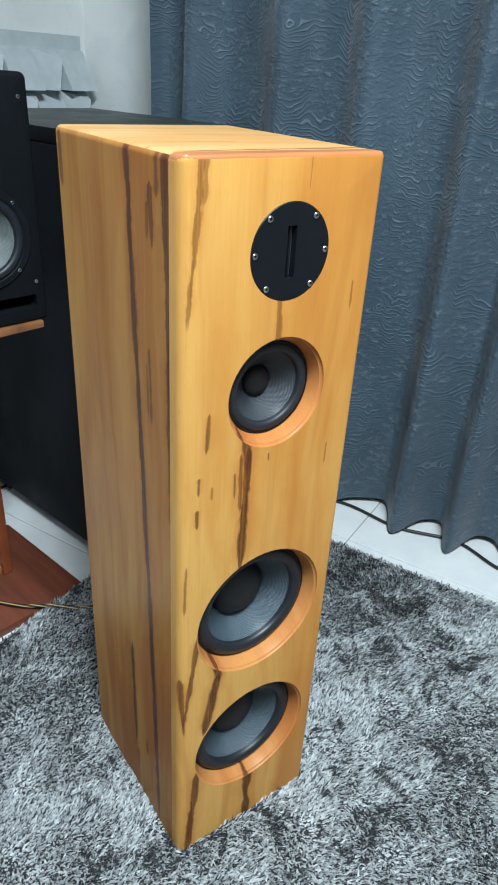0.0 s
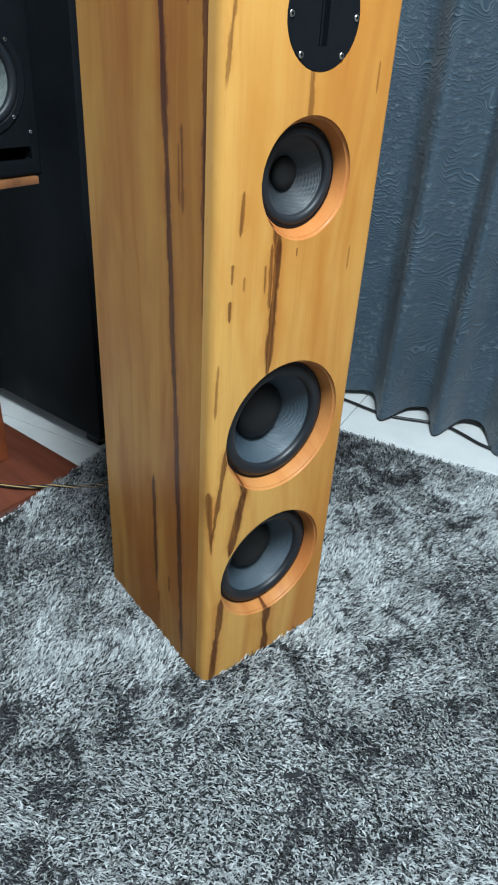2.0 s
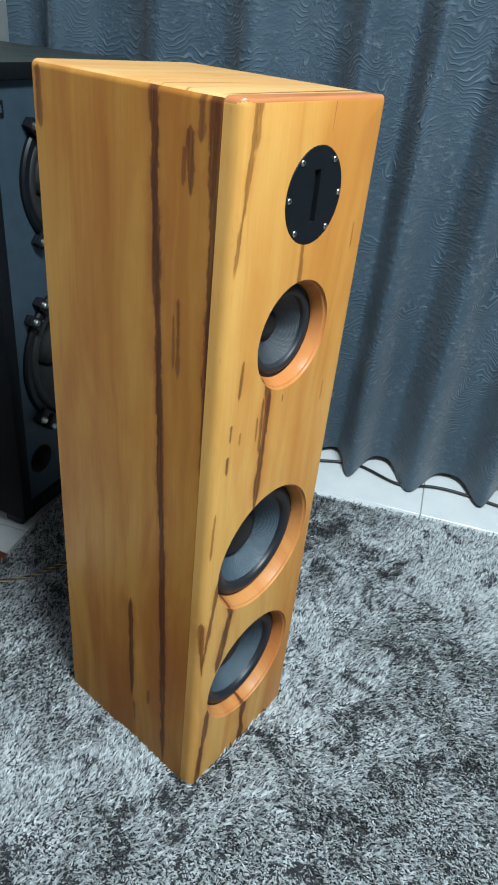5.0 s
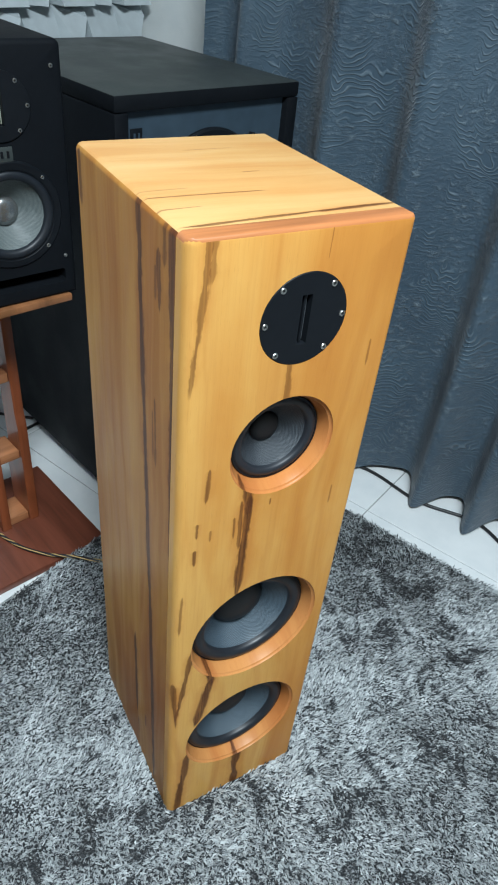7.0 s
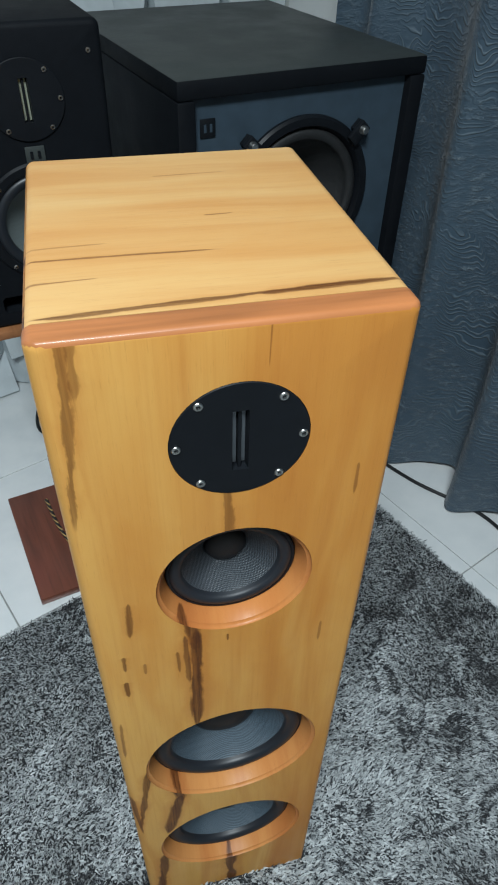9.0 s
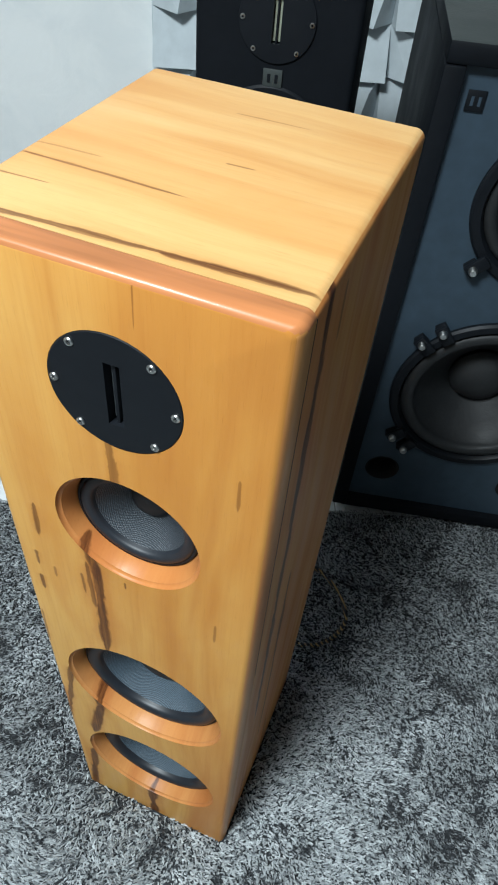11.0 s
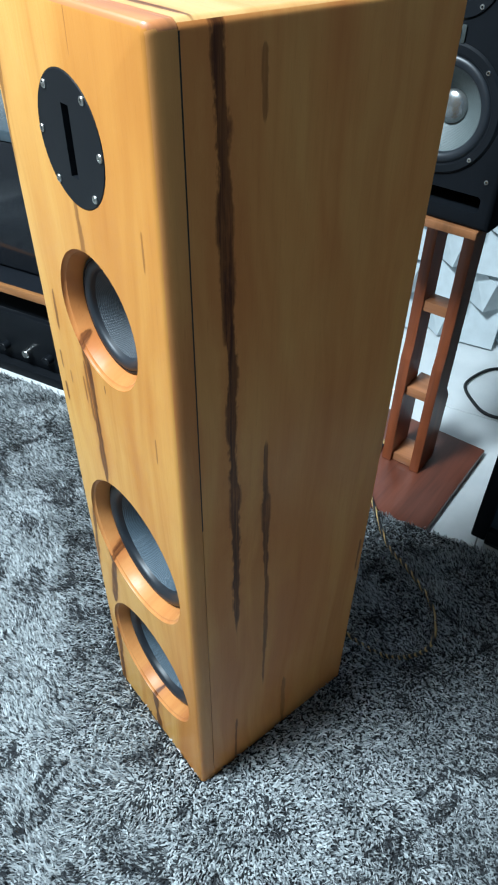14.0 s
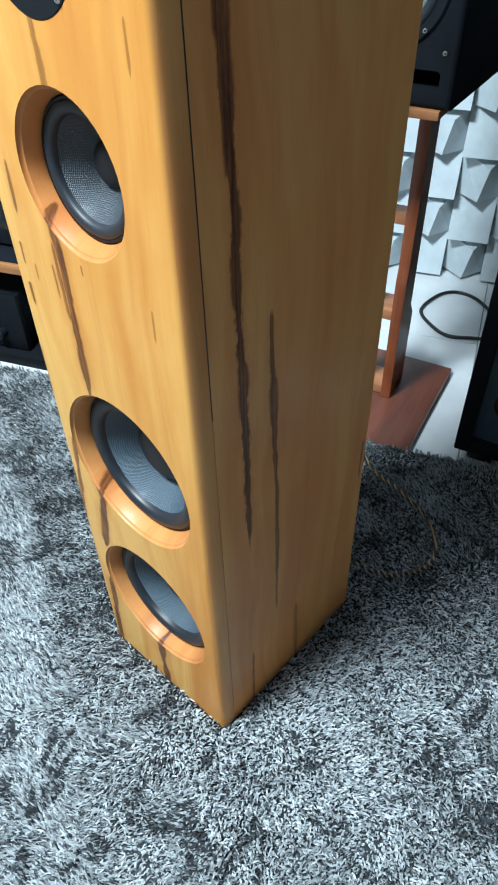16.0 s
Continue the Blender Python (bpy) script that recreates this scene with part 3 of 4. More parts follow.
part("back_panel", box(TX0 + 0.0205, TX1 - 0.0205, TD - 0.025, TD - 0.006, TB, TH - 0.0205, 0.001), M_left_shaded, tower)


def screw(parent, x, y, z, r):
    bm = lathe([(0.0, 0.0004), (r * 0.46, 0.0004), (r * 0.5, -0.0013), (r * 0.85, -0.0012), (r, -0.0006), (r, 0.0006)], x, z, y, 14)
    ob = part("screw", bm, M_steel, parent, "small socket screw")
    ob.data.materials.append(M_gap)
    for p in ob.data.polygons:
        if (p.center.x - x) ** 2 + (p.center.z - z) ** 2 < (r * 0.44) ** 2:
            p.material_index = 1
    return ob


def tweeter(parent, cx, cz, y, r, mat, m_ribbon):
    """A round ribbon tweeter: plate, six screws, two ribbons in a slot."""
    hw, hh = 0.0058, 0.0265
    bm = bmesh.new()
    slot = [(cx - hw, cz - hh), (cx + hw, cz - hh), (cx + hw, cz + hh), (cx - hw, cz + hh)]
    loops = panel_with_holes(circle(cx, cz, r - 0.001, 64), [slot], y - 0.0018, bm)
    prev = loops[0]
    for rr, yy in ((r - 0.0003, y - 0.0012), (r - 0.0003, y + 0.008)):
        vs = [bm.verts.new((px, yy, pz)) for px, pz in circle(cx, cz, rr, 64)]
        for i in range(64):
            bm.faces.new((prev[i], prev[(i + 1) % 64], vs[(i + 1) % 64], vs[i]))
        prev = vs
    back = [bm.verts.new((px + (0.0012 if px < cx else -0.0012), y + 0.0105, pz)) for px, pz in slot]
    for i in range(4):
        bm.faces.new((loops[1][i], loops[1][(i + 1) % 4], back[(i + 1) % 4], back[i]))
    tw = part("ribbon_tweeter", bm, mat, parent, "round black ribbon tweeter plate", angle=25)
    for deg in (0, 50, 130, 180, 230, 310):
        screw(tw, cx + 0.0445 * math.cos(radians(deg)), y - 0.0018, cz + 0.0450 * math.sin(radians(deg)), 0.0033)
    part("slot_back", box(cx - hw, cx + hw, y + 0.0103, y + 0.0110, cz - hh, cz + hh), M_gap, tw)
    for sx in (-1, 1):
        part("ribbon", box(cx + sx * 0.0032 - 0.0016, cx + sx * 0.0032 + 0.0016, y + 0.0050, y + 0.0100, cz - hh + 0.0015, cz + hh - 0.0015, 0.0004, 1), m_ribbon, tw)
    part("centre_bar", box(cx - 0.0012, cx + 0.0012, y + 0.0012, y + 0.0100, cz - hh, cz + hh, 0.0003, 1), M_black, tw)
    return tw


def driver(parent, cx, cz, y, r, m_cone, m_cap, cap, name="woofer_driver"):
    """A cone driver: basket ring, rolled rubber surround, woven cone, dust cap."""
    d = part(name, lathe([(r, 0.012), (r, 0.0025), (r - 0.001, 0.0012), (r - 0.003, 0.0012), (r - 0.0032, 0.009)], cx, cz, y, 64), M_black, parent, "black moulded driver basket")
    w = r * 0.10
    roll = [(r - 0.0022 - w + w * math.cos(a) * 1.0 + 0.0, 0.004 - w * 0.75 * math.sin(a)) for a in [math.pi * k / 8 for k in range(9)]]
    part("surround", lathe([(r - 0.0021, 0.006)] + roll + [(r - 0.003 - 2 * w, 0.007)], cx, cz, y, 64), M_rubber, d, "black rolled rubber surround")
    rc = r - 0.0024 - 2 * w
    deep = 0.38 * r
    prof = [(rc + (cap - rc) * t, 0.006 + deep * t ** 0.85) for t in (0, 0.12, 0.3, 0.5, 0.7, 0.85, 1.0)]
    part("cone", lathe(prof, cx, cz, y, 64), m_cone, d, "woven fabric cone")
    dome = [(cap * math.cos(a), 0.006 + deep - cap * 0.50 * math.sin(a)) for a in [math.pi / 2 * k / 8 for k in range(8)]] + [(0.0, 0.006 + deep - cap * 0.50)]
    part("dust_cap", lathe([(cap * 1.01, 0.006 + deep + 0.004)] + dome, cx, cz, y, 48), m_cap, d, "round dust cap")
    return d


tweeter(tower, TWEET[0], TWEET[1], 0.0012, TWEET[2], M_black, M_ribbon)
driver(tower, DRV[0][0], DRV[0][1], DRV[0][4] + 0.001, DRV[0][3], M_cone_dark, M_dustcap, 0.019, "midrange_driver")
for cx, cz, ro, ri, dep in DRV[1:]:
    driver(tower, cx, cz, dep + 0.001, ri, M_cone, M_dustcap, 0.042)

# ---- large two-way woofer cabinet ----
BW, BDEP, BZ0, BZ1 = 0.458, 0.56, 0.004, 0.956
big = thing("woofer_cabinet", pose(0.075, 0.727, 0, 0, 0, 14), "large black floor-standing woofer cabinet with a slate-blue baffle", "loudspeaker")
E_ = 0.030
part("side_panel", box(0, E_, 0, BDEP, BZ0, BZ1 - E_, 0.003), M_satin, big)
part("side_panel", box(BW - E_, BW, 0, BDEP, BZ0, BZ1 - E_, 0.003), M_satin, big)
lid = part("top_panel", box(0, BW, 0, BDEP, BZ1 - E_ + 0.0005, BZ1, 0.005), M_boxtop_sheen, big, "black top board, sheen painted as a charcoal upper face")
# upper face keeps the painted sheen, edges stay plain black
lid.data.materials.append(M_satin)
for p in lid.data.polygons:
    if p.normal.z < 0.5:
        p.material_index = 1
part("bottom_panel", box(E_, BW - E_, 0, BDEP, BZ0, BZ0 + E_, 0.003), M_satin, big)
part("back_panel", box(E_, BW - E_, BDEP - 0.02, BDEP - 0.002, BZ0 + E_, BZ1 - E_), M_satin, big)
for fx in (0.05, BW - 0.05):
    for fy in (0.06, BDEP - 0.06):
        part("foot", box(fx - 0.025, fx + 0.025, fy - 0.025, fy + 0.025, FLOOR, BZ0 - 0.0005, 0.003), M_rubber, big, "black rubber foot")
BIGS = [(0.232, 0.745, 0.138), (0.232, 0.362, 0.176)]


def big_baffle():
    bm = bmesh.new()
    y = 0.016
    x0, x1, z0, z1 = E_ + 0.0005, BW - E_ - 0.0005, BZ0 + E_ + 0.0005, BZ1 - E_
    holes = [circle(cx, cz, r - 0.012, 64) for cx, cz, r in BIGS] + [circle(0.088, 0.130, 0.034, 32), circle(BW - 0.088, 0.130, 0.034, 32)]
    loops = panel_with_holes([(x0, z0), (x1, z0), (x1, z1), (x0, z1)], holes, y, bm)
    for vs in loops[1:]:
        ring = [bm.verts.new(v.co + Vector((0, 0.03, 0))) for v in vs]
        for i in range(len(vs)):
            j = (i + 1) % len(vs)
            bm.faces.new((vs[i], vs[j], ring[j], ring[i]))
    front = part("baffle", bm, M_slate, big, "slate-blue painted baffle")
    part("badge", box(0.042, 0.068, y - 0.003, y - 0.0005, 0.868, 0.896, 0.001), M_black, front, "small square black badge")
    for fx, fz in ((0.050, 0.882), (0.060, 0.882)):
        part("badge_mark", box(fx - 0.002, fx + 0.002, y - 0.0038, y - 0.0031, fz - 0.006, fz + 0.006), M_slate, front)
    for px in (0.088, BW - 0.088):
        part("port", lathe([(0.036, -0.002), (0.034, -0.003), (0.031, 0.004), (0.030, 0.10), (0.0, 0.10)], px, 0.130, y, 32), M_gap, front, "round bass port")
    for cx, cz, r in BIGS:
        d = part("bass_driver", lathe([(r - 0.013, 0.02), (r, 0.0), (r, -0.006), (r - 0.004, -0.010), (r - 0.016, -0.010), (r - 0.020, -0.004), (r - 0.022, 0.004)], cx, cz, y, 72), M_black, front, "black cast bass driver frame")
        w = r * 0.07
        roll = [(r - 0.022 - w + w * math.cos(a), 0.002 - w * 0.8 * math.sin(a)) for a in [math.pi * k / 8 for k in range(9)]]
        rc = r - 0.022 - 2 * w
        prof = roll + [(rc + (r * 0.33 - rc) * t, 0.004 + 0.42 * r * t ** 0.8) for t in (0.05, 0.25, 0.5, 0.75, 1.0)]
        cap = r * 0.36
        prof += [(cap * math.cos(a) * 0.95, 0.004 + 0.40 * r - cap * 0.5 * math.sin(a)) for a in (0.2, 0.5, 0.8, 1.1, 1.35)] + [(0.0, 0.004 + 0.40 * r - cap * 0.5)]
        ob = part("cone", lathe(prof, cx, cz, y, 72), M_paper, d, "black paper cone")
        for k in range(4):
            for off in ((-0.11, 0.11) if r > 0.15 else (0.0,)):
                a = math.pi / 4 + math.pi / 2 * k + off
                q = Matrix.Translation((cx, y, cz)) @ Matrix.Rotation(-a, 4, "Y")
                bm2 = box(r - 0.014, r + 0.024, -0.020, -0.011, -0.011, 0.011, 0.002)
                box(r + 0.003, r + 0.024, -0.012, -0.0005, -0.010, 0.010, 0.002, 2, bm2)
                cl = part("clamp", bm2, M_black, front, "black mounting clamp", q)
                part("bolt", lathe([(0.0, -0.009), (0.0050, -0.009), (0.0072, -0.006), (0.0078, 0.0)], r + 0.013, 0.0, -0.020, 12), M_steel, cl, "steel clamp bolt")


big_baffle()

# ---- bookshelf speaker on its timber stand ----
KM = pose(-0.027, 0.665, 0, 0, 0, 11)
book = thing("bookshelf_speaker", KM, "black bookshelf speaker with ribbon tweeter on a timber stand", "loudspeaker")
KX, KW, KZ0, KZ1, KDEP = -0.107, 0.214, 0.642, 1.047, 0.285


def book_front():
    bm = bmesh.new()
    slot = [(KX - 0.082, 0.667), (KX + 0.082, 0.667), (KX + 0.086, 0.671), (KX + 0.086, 0.688), (KX + 0.082, 0.692), (KX - 0.082, 0.692), (KX - 0.086, 0.688), (KX - 0.086, 0.671)]
    x0, x1 = KX - KW / 2, KX + KW / 2
    rings = []
    for k in range(5):
        a = math.pi / 2 * k / 4
        ins, y = 0.008 * (1 - math.sin(a)), 0.008 * (1 - math.cos(a))
        rings.append((round_outline(x0 + ins, x1 - ins, KZ0 + ins, KZ1 - ins, 0.010 - ins * 0.6), y))
    rings.append((rings[-1][0], KDEP))
    loops = panel_with_holes(rings[0][0], [circle(KX, 0.797, 0.070), circle(KX, 0.960, 0.047), slot], 0.0, bm)
    prev = loops[0]
    for pts, y in rings[1:]:
        vs = [bm.verts.new((x, y, z)) for x, z in pts]
        for i in range(len(vs)):
            j = (i + 1) % len(vs)
            bm.faces.new((prev[i], prev[j], vs[j], vs[i]))
        prev = vs
    bm.faces.new(prev)
    vs = loops[3]
    ring = [bm.verts.new((v.co.x, 0.07, v.co.z + 0.004)) for v in vs]
    for i in range(len(vs)):
        bm.faces.new((vs[i], vs[(i + 1) % len(vs)], ring[(i + 1) % len(vs)], ring[i]))
    bm.faces.new(ring)
    ob = part("cabinet", bm, M_satin, book, "black satin cabinet with a slot port", angle=30)
    for sx in (KX - 0.088, KX + 0.088):
        for sz in (1.012, 0.715):
            screw(ob, sx, -0.0005, sz, 0.0032)
    part("badge", box(KX - 0.013, KX + 0.013, -0.003, -0.0003, 0.882, 0.904, 0.001), M_boxtop_sheen, ob, "small square black badge")
    for fx in (-0.005, 0.005):
        part("badge_mark", box(KX + fx - 0.002, KX + fx + 0.002, -0.0038, -0.0031, 0.888, 0.898), M_black, ob)


book_front()
tweeter(book, KX, 0.960, -0.001, 0.050, M_black, plain("pale_ribbon_foil", (0.42, 0.46, 0.36), 0.35, 0.5))
kd = driver(book, KX, 0.797, -0.004, 0.074, M_cone_grey, M_greycap, 0.024)
flange = lathe([(0.071, 0.0), (0.074, -0.004), (0.084, -0.004), (0.087, -0.001), (0.087, 0.004)], KX, 0.797, 0.0, 64)
fl = part("driver_flange", flange, M_black, book, "black driver flange")
for k in range(4):
    a = math.pi / 4 + math.pi / 2 * k
    screw(fl, KX + 0.080 * math.cos(a), -0.0045, 0.797 + 0.080 * math.sin(a), 0.0032)

SM = pose(-0.1435, 0.6395, 0, 0, 0, 13.5)      # middle of the plinth's front edge
stand = thing("speaker_stand", SM, "red-brown timber speaker stand with two stepped uprights", "speaker stand")
part("base_board", box(-0.147, 0.147, 0.0, 0.335, FLOOR, -0.019, 0.003), M_plinth, stand, "brown stained base board")
part("top_board", box(-0.098, 0.106, -0.005, 0.215, 0.628, 0.6415, 0.002), stained("striped_top_board", 0, 1, (0.24, 0.10, 0.04)), stand, "grained timber top board")


def upright(x0, x1):
    bm = bmesh.new()
    side = [(0.155, -0.0185), (0.240, -0.0185), (0.240, 0.165), (0.215, 0.195), (0.215, 0.6275), (0.160, 0.6275), (0.160, 0.30), (0.155, 0.27)]
    a = [bm.verts.new((x0, y, z)) for y, z in side]
    b = [bm.verts.new((x1, y, z)) for y, z in side]
    for i in range(len(side)):
        j = (i + 1) % len(side)
        bm.faces.new((a[i], a[j], b[j], b[i]))
    bm.faces.new(a), bm.faces.new(b)
    bmesh.ops.bevel(bm, geom=bm.edges[:], offset=0.0015, segments=1, affect="EDGES")
    return bm


part("upright", upright(-0.040, -0.018), M_stand, stand)
part("upright", upright(0.032, 0.054), M_stand, stand)
for z in (-0.0185, 0.175, 0.385):
    part("step", box(-0.0178, 0.0318, 0.165, 0.235 if z < 0.2 else 0.205, z, z + 0.022, 0.0015), stained("pale_step_timber", 1, 0, (0.36, 0.15, 0.065)), stand, "paler timber step between the uprights")


# ---- diffuser blocks on the wall ----
def diffuser_mesh(kind):
    """kind 0: a wedge that deepens downwards; kind 1: an upright ridge set off its middle, cut short at the top."""
    h = 0.0555
    bm = bmesh.new()
    lo, hi = 0.016, 0.074
    if kind == 0:
        front = [(-h, lo, h), (h, lo, h), (h, hi, -h), (-h, hi, -h)]
        faces = [(0, 1, 2, 3)]
    else:
        front = [(-h, lo, h), (h, lo, h), (h, lo, -h), (0.004, hi, -h), (-h, lo, -h), (0.022, hi, h - 0.024)]
        faces = [(0, 5, 3, 4), (5, 1, 2, 3), (0, 1, 5)]
    fr = [bm.verts.new((x, -d, z)) for x, d, z in front]
    bk = [bm.verts.new((x, 0.0, z)) for x, z in ((-h, h), (h, h), (h, -h), (-h, -h))]
    for f in faces:
        bm.faces.new([fr[k] for k in f])
    bm.faces.new(bk)
    ring = [fr[0], fr[1], fr[2]] + ([fr[3]] if kind == 0 else [fr[3], fr[4]])
    bm.faces.new((ring[0], ring[1], bk[1], bk[0]))
    bm.faces.new((ring[1], ring[2], bk[2], bk[1]))
    bm.faces.new([bk[3], bk[2]] + ring[2:])
    bm.faces.new((ring[-1], ring[0], bk[0], bk[3]))
    finish(bm, 5)
    me = bpy.data.meshes.new("block")
    bm.to_mesh(me)
    bm.free()
    me.materials.append(M_foam)
    return me


diff = thing("acoustic_diffuser", ROOM @ pose(0, V1, 0), "pale grey diffuser wall of slanted foam blocks", "acoustic panel")
part("backing", box(-0.105, 1.245, -0.006, -0.0005, FLOOR + 0.004, 1.135, 0.001), M_foam, diff)
kinds = [diffuser_mesh(k) for k in range(2)]
for i in range(12):
    for j in range(10):
        ob = new("block", kinds[(i + j) % 2])
        ob.parent = diff
        ob.matrix_basis = pose(-0.045 + i * 0.1115, -0.006, FLOOR + 0.065 + j * 0.1125)

# ---- equipment rack and screen on the west side ----
rack = thing("equipment_rack", ROOM @ pose(-0.42, 0.668, FLOOR), "low black equipment rack with orange timber shelf edges", "rack")
M_rackdark = plain("black_gloss_shelf", (0.012, 0.014, 0.018), 0.12)
part("base_board", box(-1.30, 0, 0.0, 0.42, 0.0, 0.03, 0.002), M_satin, rack)
sh = part("shelf", box(-1.30, 0, 0.012, 0.42, 0.262, 0.284, 0.001), M_rackdark, rack, "black glossy shelf")
part("shelf_edge", box(-1.30, 0, 0.0, 0.0115, 0.262, 0.284, 0.001), M_shelfedge, sh, "orange timber edging")
for x in (-1.30, -0.03):
    part("support", box(x, x + 0.03, 0.06, 0.40, 0.0305, 0.2615, 0.002), M_satin, rack)
amp = thing("amplifier", ROOM @ pose(-0.925, 0.69, FLOOR + 0.0305), "black amplifier with knobs on the rack", "amplifier")
part("case", box(-0.235, 0.235, 0.02, 0.34, 0.008, 0.15, 0.003), M_satin, amp)
fp = part("front_plate", box(-0.24, 0.24, 0.0, 0.0195, 0.004, 0.155, 0.003), M_black, amp, "black front plate")
for x in (-0.02, 0.06, 0.13, 0.18):
    part("knob", lathe([(0.0, -0.022), (0.010, -0.022), (0.0115, -0.020), (0.012, 0.0)], x, 0.05, -0.0003, 24), M_steel if x in (0.06,) else M_black, fp, "round knob")
part("level_meter", box(-0.16, -0.07, -0.002, -0.0004, 0.03, 0.075, 0.001), plain("gold_meter_face", (0.45, 0.30, 0.08), 0.35), fp, "gold level meter")
for x in (-0.2, 0.2):
    part("foot", box(x - 0.02, x + 0.02, 0.04, 0.08, 0.0, 0.0078), M_rubber, amp)
tuner = thing("media_player", ROOM @ pose(-0.53, 0.70, FLOOR + 0.0305), "silver-grey slim media player on the rack", "media player")
part("case", box(-0.125, 0.105, 0.0, 0.26, 0.004, 0.125, 0.004), plain("silver_grey_case", (0.5, 0.53, 0.55), 0.35, 0.3), tuner)
part("display", box(-0.10, 0.08, -0.002, -0.0003, 0.045, 0.08), M_rackdark, tuner, "dark display strip")
part("foot", box(-0.06, 0.06, 0.03, 0.22, 0.0, 0.0038), M_rubber, tuner)
deck = thing("turntable_case", ROOM @ pose(-0.95, 0.74, FLOOR + 0.2845), "black glossy equipment case on the rack shelf", "hi-fi case")
part("case", box(-0.30, 0.26, 0.0, 0.32, 0.006, 0.33, 0.006), M_rackdark, deck)
part("lid", box(-0.302, 0.262, -0.002, 0.322, 0.3305, 0.355, 0.004), plain("smoked_blue_lid", (0.05, 0.07, 0.085), 0.2), deck, "smoke-blue lid")
part("foot", box(-0.25, 0.21, 0.03, 0.29, 0.0, 0.0058), M_rubber, deck)

tv = thing("television", ROOM @ pose(-0.14, V1, 0), "wall-mounted television with a purple picture", "television")
part("body", box(-1.15, 0, -0.055, -0.0005, 0.845, 1.50, 0.005), plain("grey_screen_frame", (0.25, 0.28, 0.29), 0.35, 0.4), tv)
m, nt, b = material("purple_screen", 0.3)
c, s = coords(nt)
pc = mix(nt, smooth(nt, noise_tex(nt, c, 5.0, 3), 0.35, 0.65), (0.14, 0.09, 0.32), (0.24, 0.13, 0.42))
put(nt, b["Base Color"], pc), put(nt, b["Emission Color"], pc)
b["Emission Strength"].default_value = 0.25
part("screen", box(-1.135, -0.015, -0.0575, -0.0553, 0.872, 1.485), m, tv, "lit purple screen")

# ---- cables ----
M_cable = plain("black_cable", (0.010, 0.011, 0.012), 0.45)


def braid():
    m, nt, b = material("black_and_gold_braid", 0.6)
    c, s = coords(nt)
    a = mth(nt, "SINE", mth(nt, "MULTIPLY", mth(nt, "ADD", mth(nt, "ADD", s[0], s[1]), mth(nt, "MULTIPLY", s[2], 1.7)), 420.0))
    put(nt, b["Base Color"], mix(nt, smooth(nt, a, 0.35, 0.65), (0.016, 0.016, 0.018), (0.50, 0.34, 0.13)))
    put(nt, b["Normal"], bump(nt, a, 0.5, 0.0008))
    return m


M_braid = braid()


def cable(name, pts, r, mat, label, room=False):
    ob = part(name, tube(pts, r), mat, None, "", ROOM if room else None, 80)
    return tagged(ob, label, "cable")


cable("speaker_cable", [(-0.27, 0.90, -0.012), (-0.24, 0.80, -0.012), (-0.20, 0.72, -0.012), (-0.15, 0.665, -0.010), (-0.10, 0.63, -0.006),
      (-0.02, 0.58, -0.009), (0.06, 0.56, -0.006), (0.14, 0.53, -0.010), (0.19, 0.46, -0.006), (0.16, 0.39, -0.010), (0.08, 0.36, -0.006), (0.01, 0.34, 0.03), (0.0, 0.312, 0.10), (0.0, 0.296, 0.11)], 0.0042, M_braid,
      "black and gold braided speaker cable trailing over the rug")
cable("power_cable", [(0.93, 1.05, FLOOR + 0.006), (0.90, 0.75, FLOOR + 0.006), (0.92, 0.48, FLOOR + 0.006), (0.975, 0.28, FLOOR + 0.006), (0.955, 0.10, FLOOR + 0.006), (0.99, -0.06, FLOOR + 0.006), (0.94, -0.2, FLOOR + 0.006), (0.97, -0.35, FLOOR + 0.006), (0.90, -0.8, FLOOR + 0.006), (0.96, -1.3, FLOOR + 0.006)],
      0.0045, M_cable, "black cable lying on the tiles along the curtain", True)
cable("signal_cable", [(-0.03, 1.24, FLOOR + 0.006), (-0.15, 1.322, FLOOR + 0.006), (-0.214, 1.353, FLOOR + 0.006), (-0.266, 1.345, FLOOR + 0.006), (-0.292, 1.295, FLOOR + 0.006), (-0.286, 1.20, FLOOR + 0.006), (-0.219, 1.150, FLOOR + 0.006), (-0.163, 1.139, FLOOR + 0.006), (-0.096, 1.179, FLOOR + 0.006), (0.0, 1.22, FLOOR + 0.006)],
      0.0045, M_cable, "black cable looped on the tiles behind the stand")
cable("signal_cable", [(0.50, 0.88, FLOOR + 0.005), (0.55, 0.86, FLOOR + 0.005), (0.62, 0.87, FLOOR + 0.005), (0.66, 0.95, FLOOR + 0.005), (0.65, 1.04, FLOOR + 0.005), (0.60, 1.12, FLOOR + 0.005), (0.58, 1.25, FLOOR + 0.005)],
      0.004, M_cable, "black cable coming out behind the woofer cabinet")
cable("screen_cable", [(-1.20, 1.49, 1.3), (-1.205, 1.492, 1.0), (-1.19, 1.492, 0.75), (-1.20, 1.49, 0.4), (-1.18, 1.47, 0.0)], 0.009, M_cable, "black cable hanging down the wall under the screen", True)


# ---- rug ----
RU0, RU1, RV0, RV1 = -1.75, 0.766, -1.95, 0.625
rug = tagged(part("rug", box(RU0, RU1, RV0, RV1, FLOOR, FLOOR + 0.026, 0.006), M_rugback, None, "", ROOM), "shaggy mottled grey rug lying on white tiles", "rug")


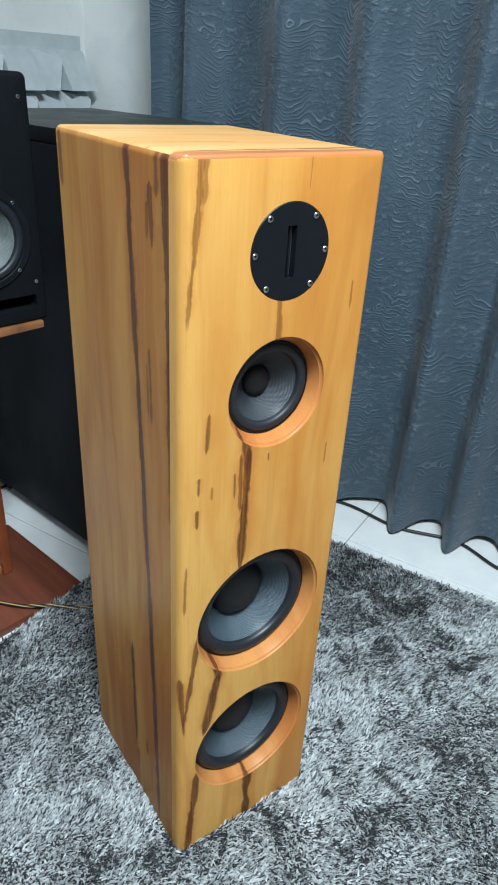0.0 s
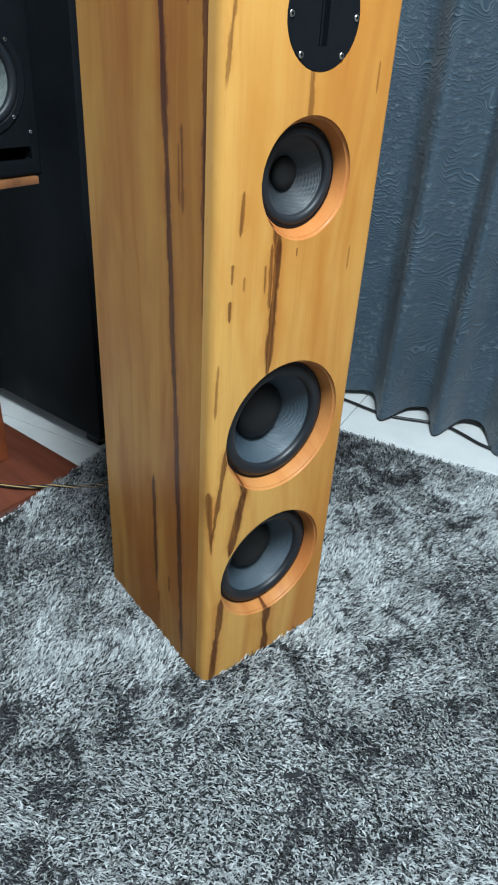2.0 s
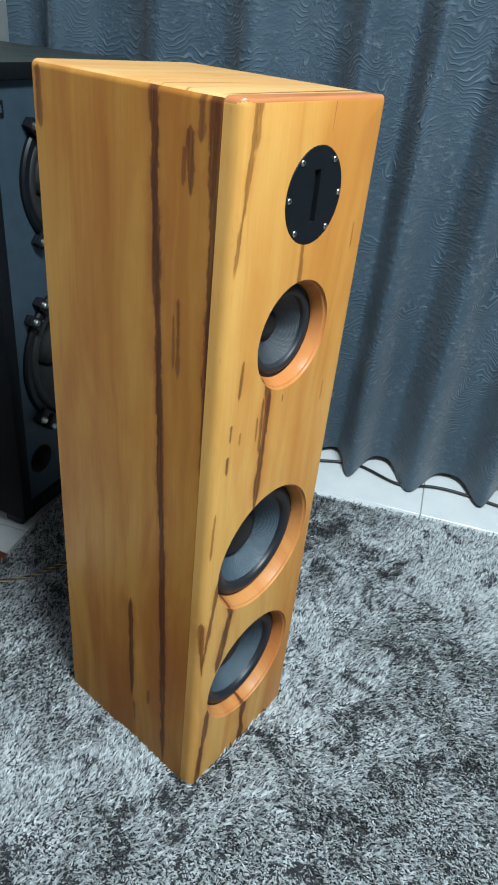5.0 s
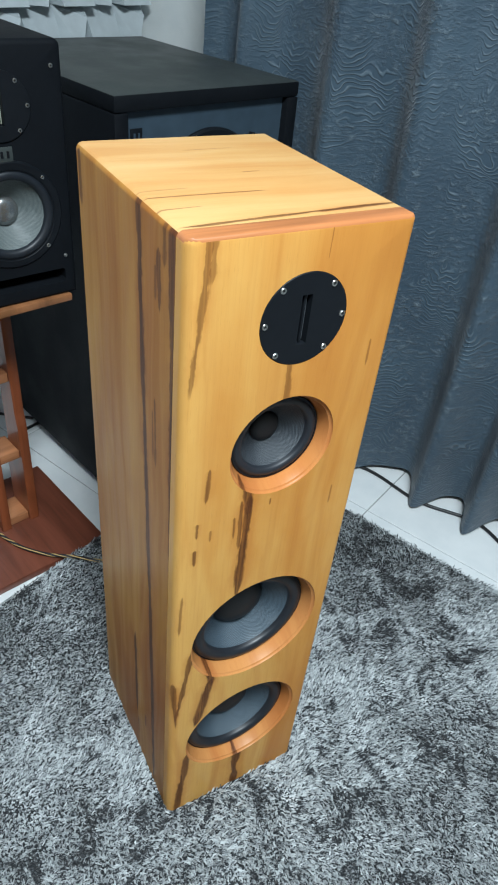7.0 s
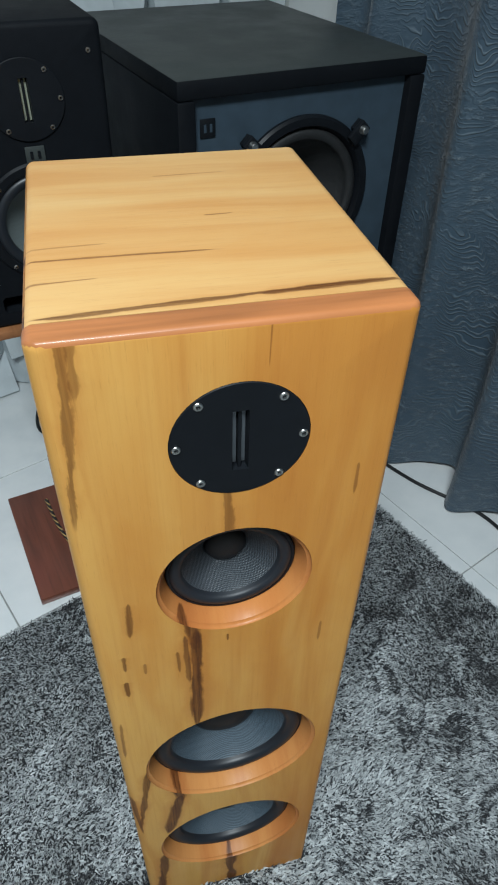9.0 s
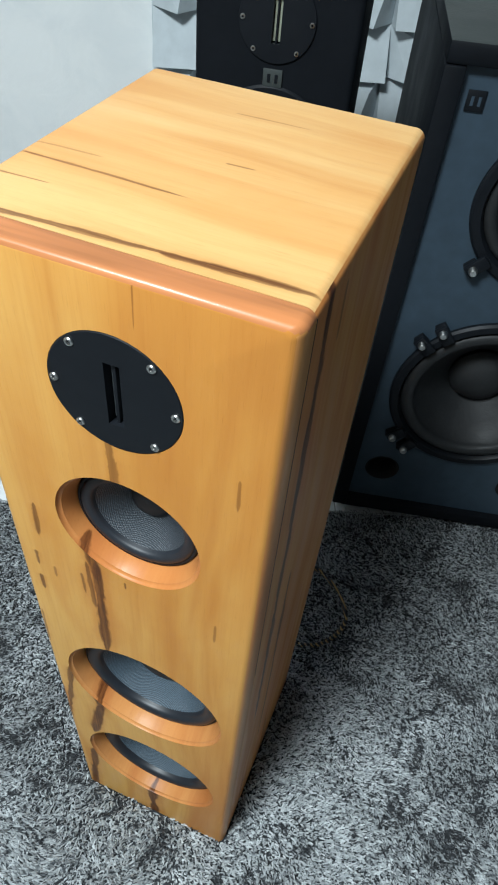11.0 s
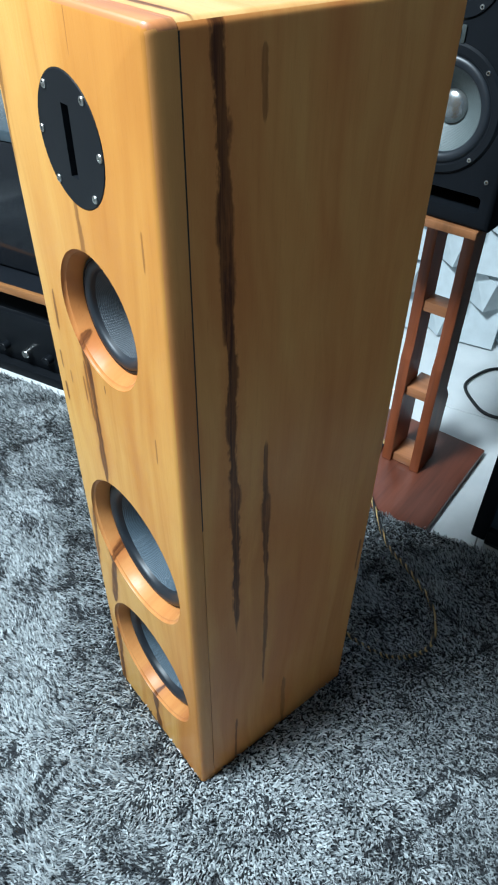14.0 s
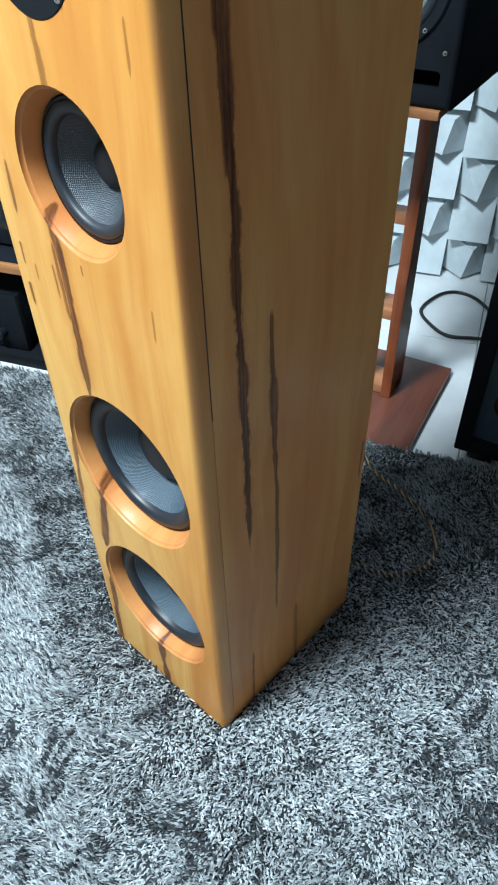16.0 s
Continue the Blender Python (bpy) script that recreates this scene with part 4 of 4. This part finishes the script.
def pile_mesh(u0, u1, v0, v1, step, length, width, seed):
    g = np.random.default_rng(seed)
    uu, vv = np.meshgrid(np.arange(u0, u1, step), np.arange(v0, v1, step))
    u = uu.ravel() + g.uniform(-0.5, 0.5, uu.size) * step
    v = vv.ravel() + g.uniform(-0.5, 0.5, uu.size) * step
    ca, sa = math.cos(radians(23.2)), math.sin(radians(23.2))
    x, y = ca * u - sa * v, sa * u + ca * v
    keep = ~((x > TX0 + 0.001) & (x < TX1 - 0.001) & (y > 0.001) & (y < TD - 0.001))
    u, v = u[keep], v[keep]
    n = u.size
    # the lie of the pile turns slowly over the rug, in whorls
    ang = -1.9 + 0.7 * np.sin(u * 5.3 + 1.7 * np.sin(v * 4.1)) + 0.6 * np.sin(v * 6.9 + 2.1 * np.sin(u * 5.1 + 1)) + 0.5 * np.sin(u * 31 + 2 * np.sin(v * 27)) + g.normal(0, 0.65, n)
    dent = np.zeros(n)
    for cu, cv, cr in zip(g.uniform(u0, u1, 110), g.uniform(v0, v1, 110), g.uniform(0.016, 0.042, 110)):
        k = np.flatnonzero((np.abs(u - cu) < 3 * cr) & (np.abs(v - cv) < 3 * cr))
        du, dv = u[k] - cu, v[k] - cv
        dent[k] = np.maximum(dent[k], np.exp(-((du / cr) ** 2 + (dv / (cr * 0.8)) ** 2)))
        ang[k] += 0.45 * np.exp(-(du ** 2 + dv ** 2) / (cr * 1.3) ** 2) * np.sin(np.arctan2(dv, du) - ang[k])   # parted round each hollow
    ln = length * g.uniform(0.75, 1.2, n) * (1 - 0.45 * dent)
    lean = np.clip(g.normal(0.50, 0.22, n) + 0.30 * dent, 0.10, 1.05)
    dx, dy = np.cos(ang), np.sin(ang)
    px, py = -dy, dx
    tw = g.uniform(-0.6, 0.6, n)
    wx, wy = px * np.cos(tw) + dx * np.sin(tw), py * np.cos(tw) + dy * np.sin(tw)
    wd = width * g.uniform(0.7, 1.25, n)
    co = np.zeros((n, 5, 3))
    base = FLOOR + 0.0235
    for k, (t, w) in enumerate(((0.0, 0.7), (0.0, -0.7), (0.62, 1.0), (0.62, -1.0), (1.0, 0.0))):
        run = ln * (np.sin(lean) * t + 0.35 * t * t * np.sin(lean))
        rise = ln * (np.cos(lean * 0.75) * t - 0.28 * t * t * lean)
        co[:, k, 0] = u + dx * run + wx * wd * w * 0.5
        co[:, k, 1] = v + dy * run + wy * wd * w * 0.5
        co[:, k, 2] = base + rise + 0.12 * wd * w
    me = bpy.data.meshes.new("pile")
    me.vertices.add(n * 5)
    me.vertices.foreach_set("co", co.ravel())
    idx = (np.arange(n)[:, None] * 5 + np.array([0, 1, 3, 2, 2, 3, 4])[None, :]).ravel()
    me.loops.add(n * 7)
    me.loops.foreach_set("vertex_index", idx.astype(np.int32))
    me.polygons.add(n * 2)
    st = (np.arange(n)[:, None] * 7 + np.array([0, 4])[None, :]).ravel()
    me.polygons.foreach_set("loop_start", st.astype(np.int32))
    me.update(calc_edges=True)
    me.materials.append(M_pile)
    return me


far = new("shag", pile_mesh(RU0, -1.118, RV0, RV1, 0.0060, 0.015, 0.0058, 8))
near = new("shag", pile_mesh(-1.118, RU1, RV0, -0.798, 0.0060, 0.015, 0.0058, 9))
for ob in (far, near):
    ob.parent = rug
    tagged(ob, "grey shaggy pile strands", "", "", "stuff")
pile = new("shag", pile_mesh(-1.12, RU1 + 0.003, -0.80, RV1 + 0.003, 0.0028, 0.0160, 0.0028, 4))
pile.parent = rug
tagged(pile, "grey shaggy pile strands", "", "", "stuff")

# ---- floor tiles ----
TS, TG = 0.457, 0.003
tile_me = bpy.data.meshes.new("tile")
bm = box(-TS / 2 + TG / 2, TS / 2 - TG / 2, -TS / 2 + TG / 2, TS / 2 - TG / 2, -0.006, 0.0, 0.0012, 1)
finish(bm)
bm.to_mesh(tile_me)
bm.free()
tile_me.materials.append(M_tile)
for i in range(-5, 3):
    for j in range(-5, 3):
        u, v = 0.60 + i * TS, 0.19 + TS / 2 + j * TS
        if u + TS / 2 > U1 + 0.1 or v + TS / 2 > V1 + 0.1:
            continue
        ob = new("tile", tile_me)
        ob.parent = floor
        ob.matrix_basis = pose(u, v, FLOOR)
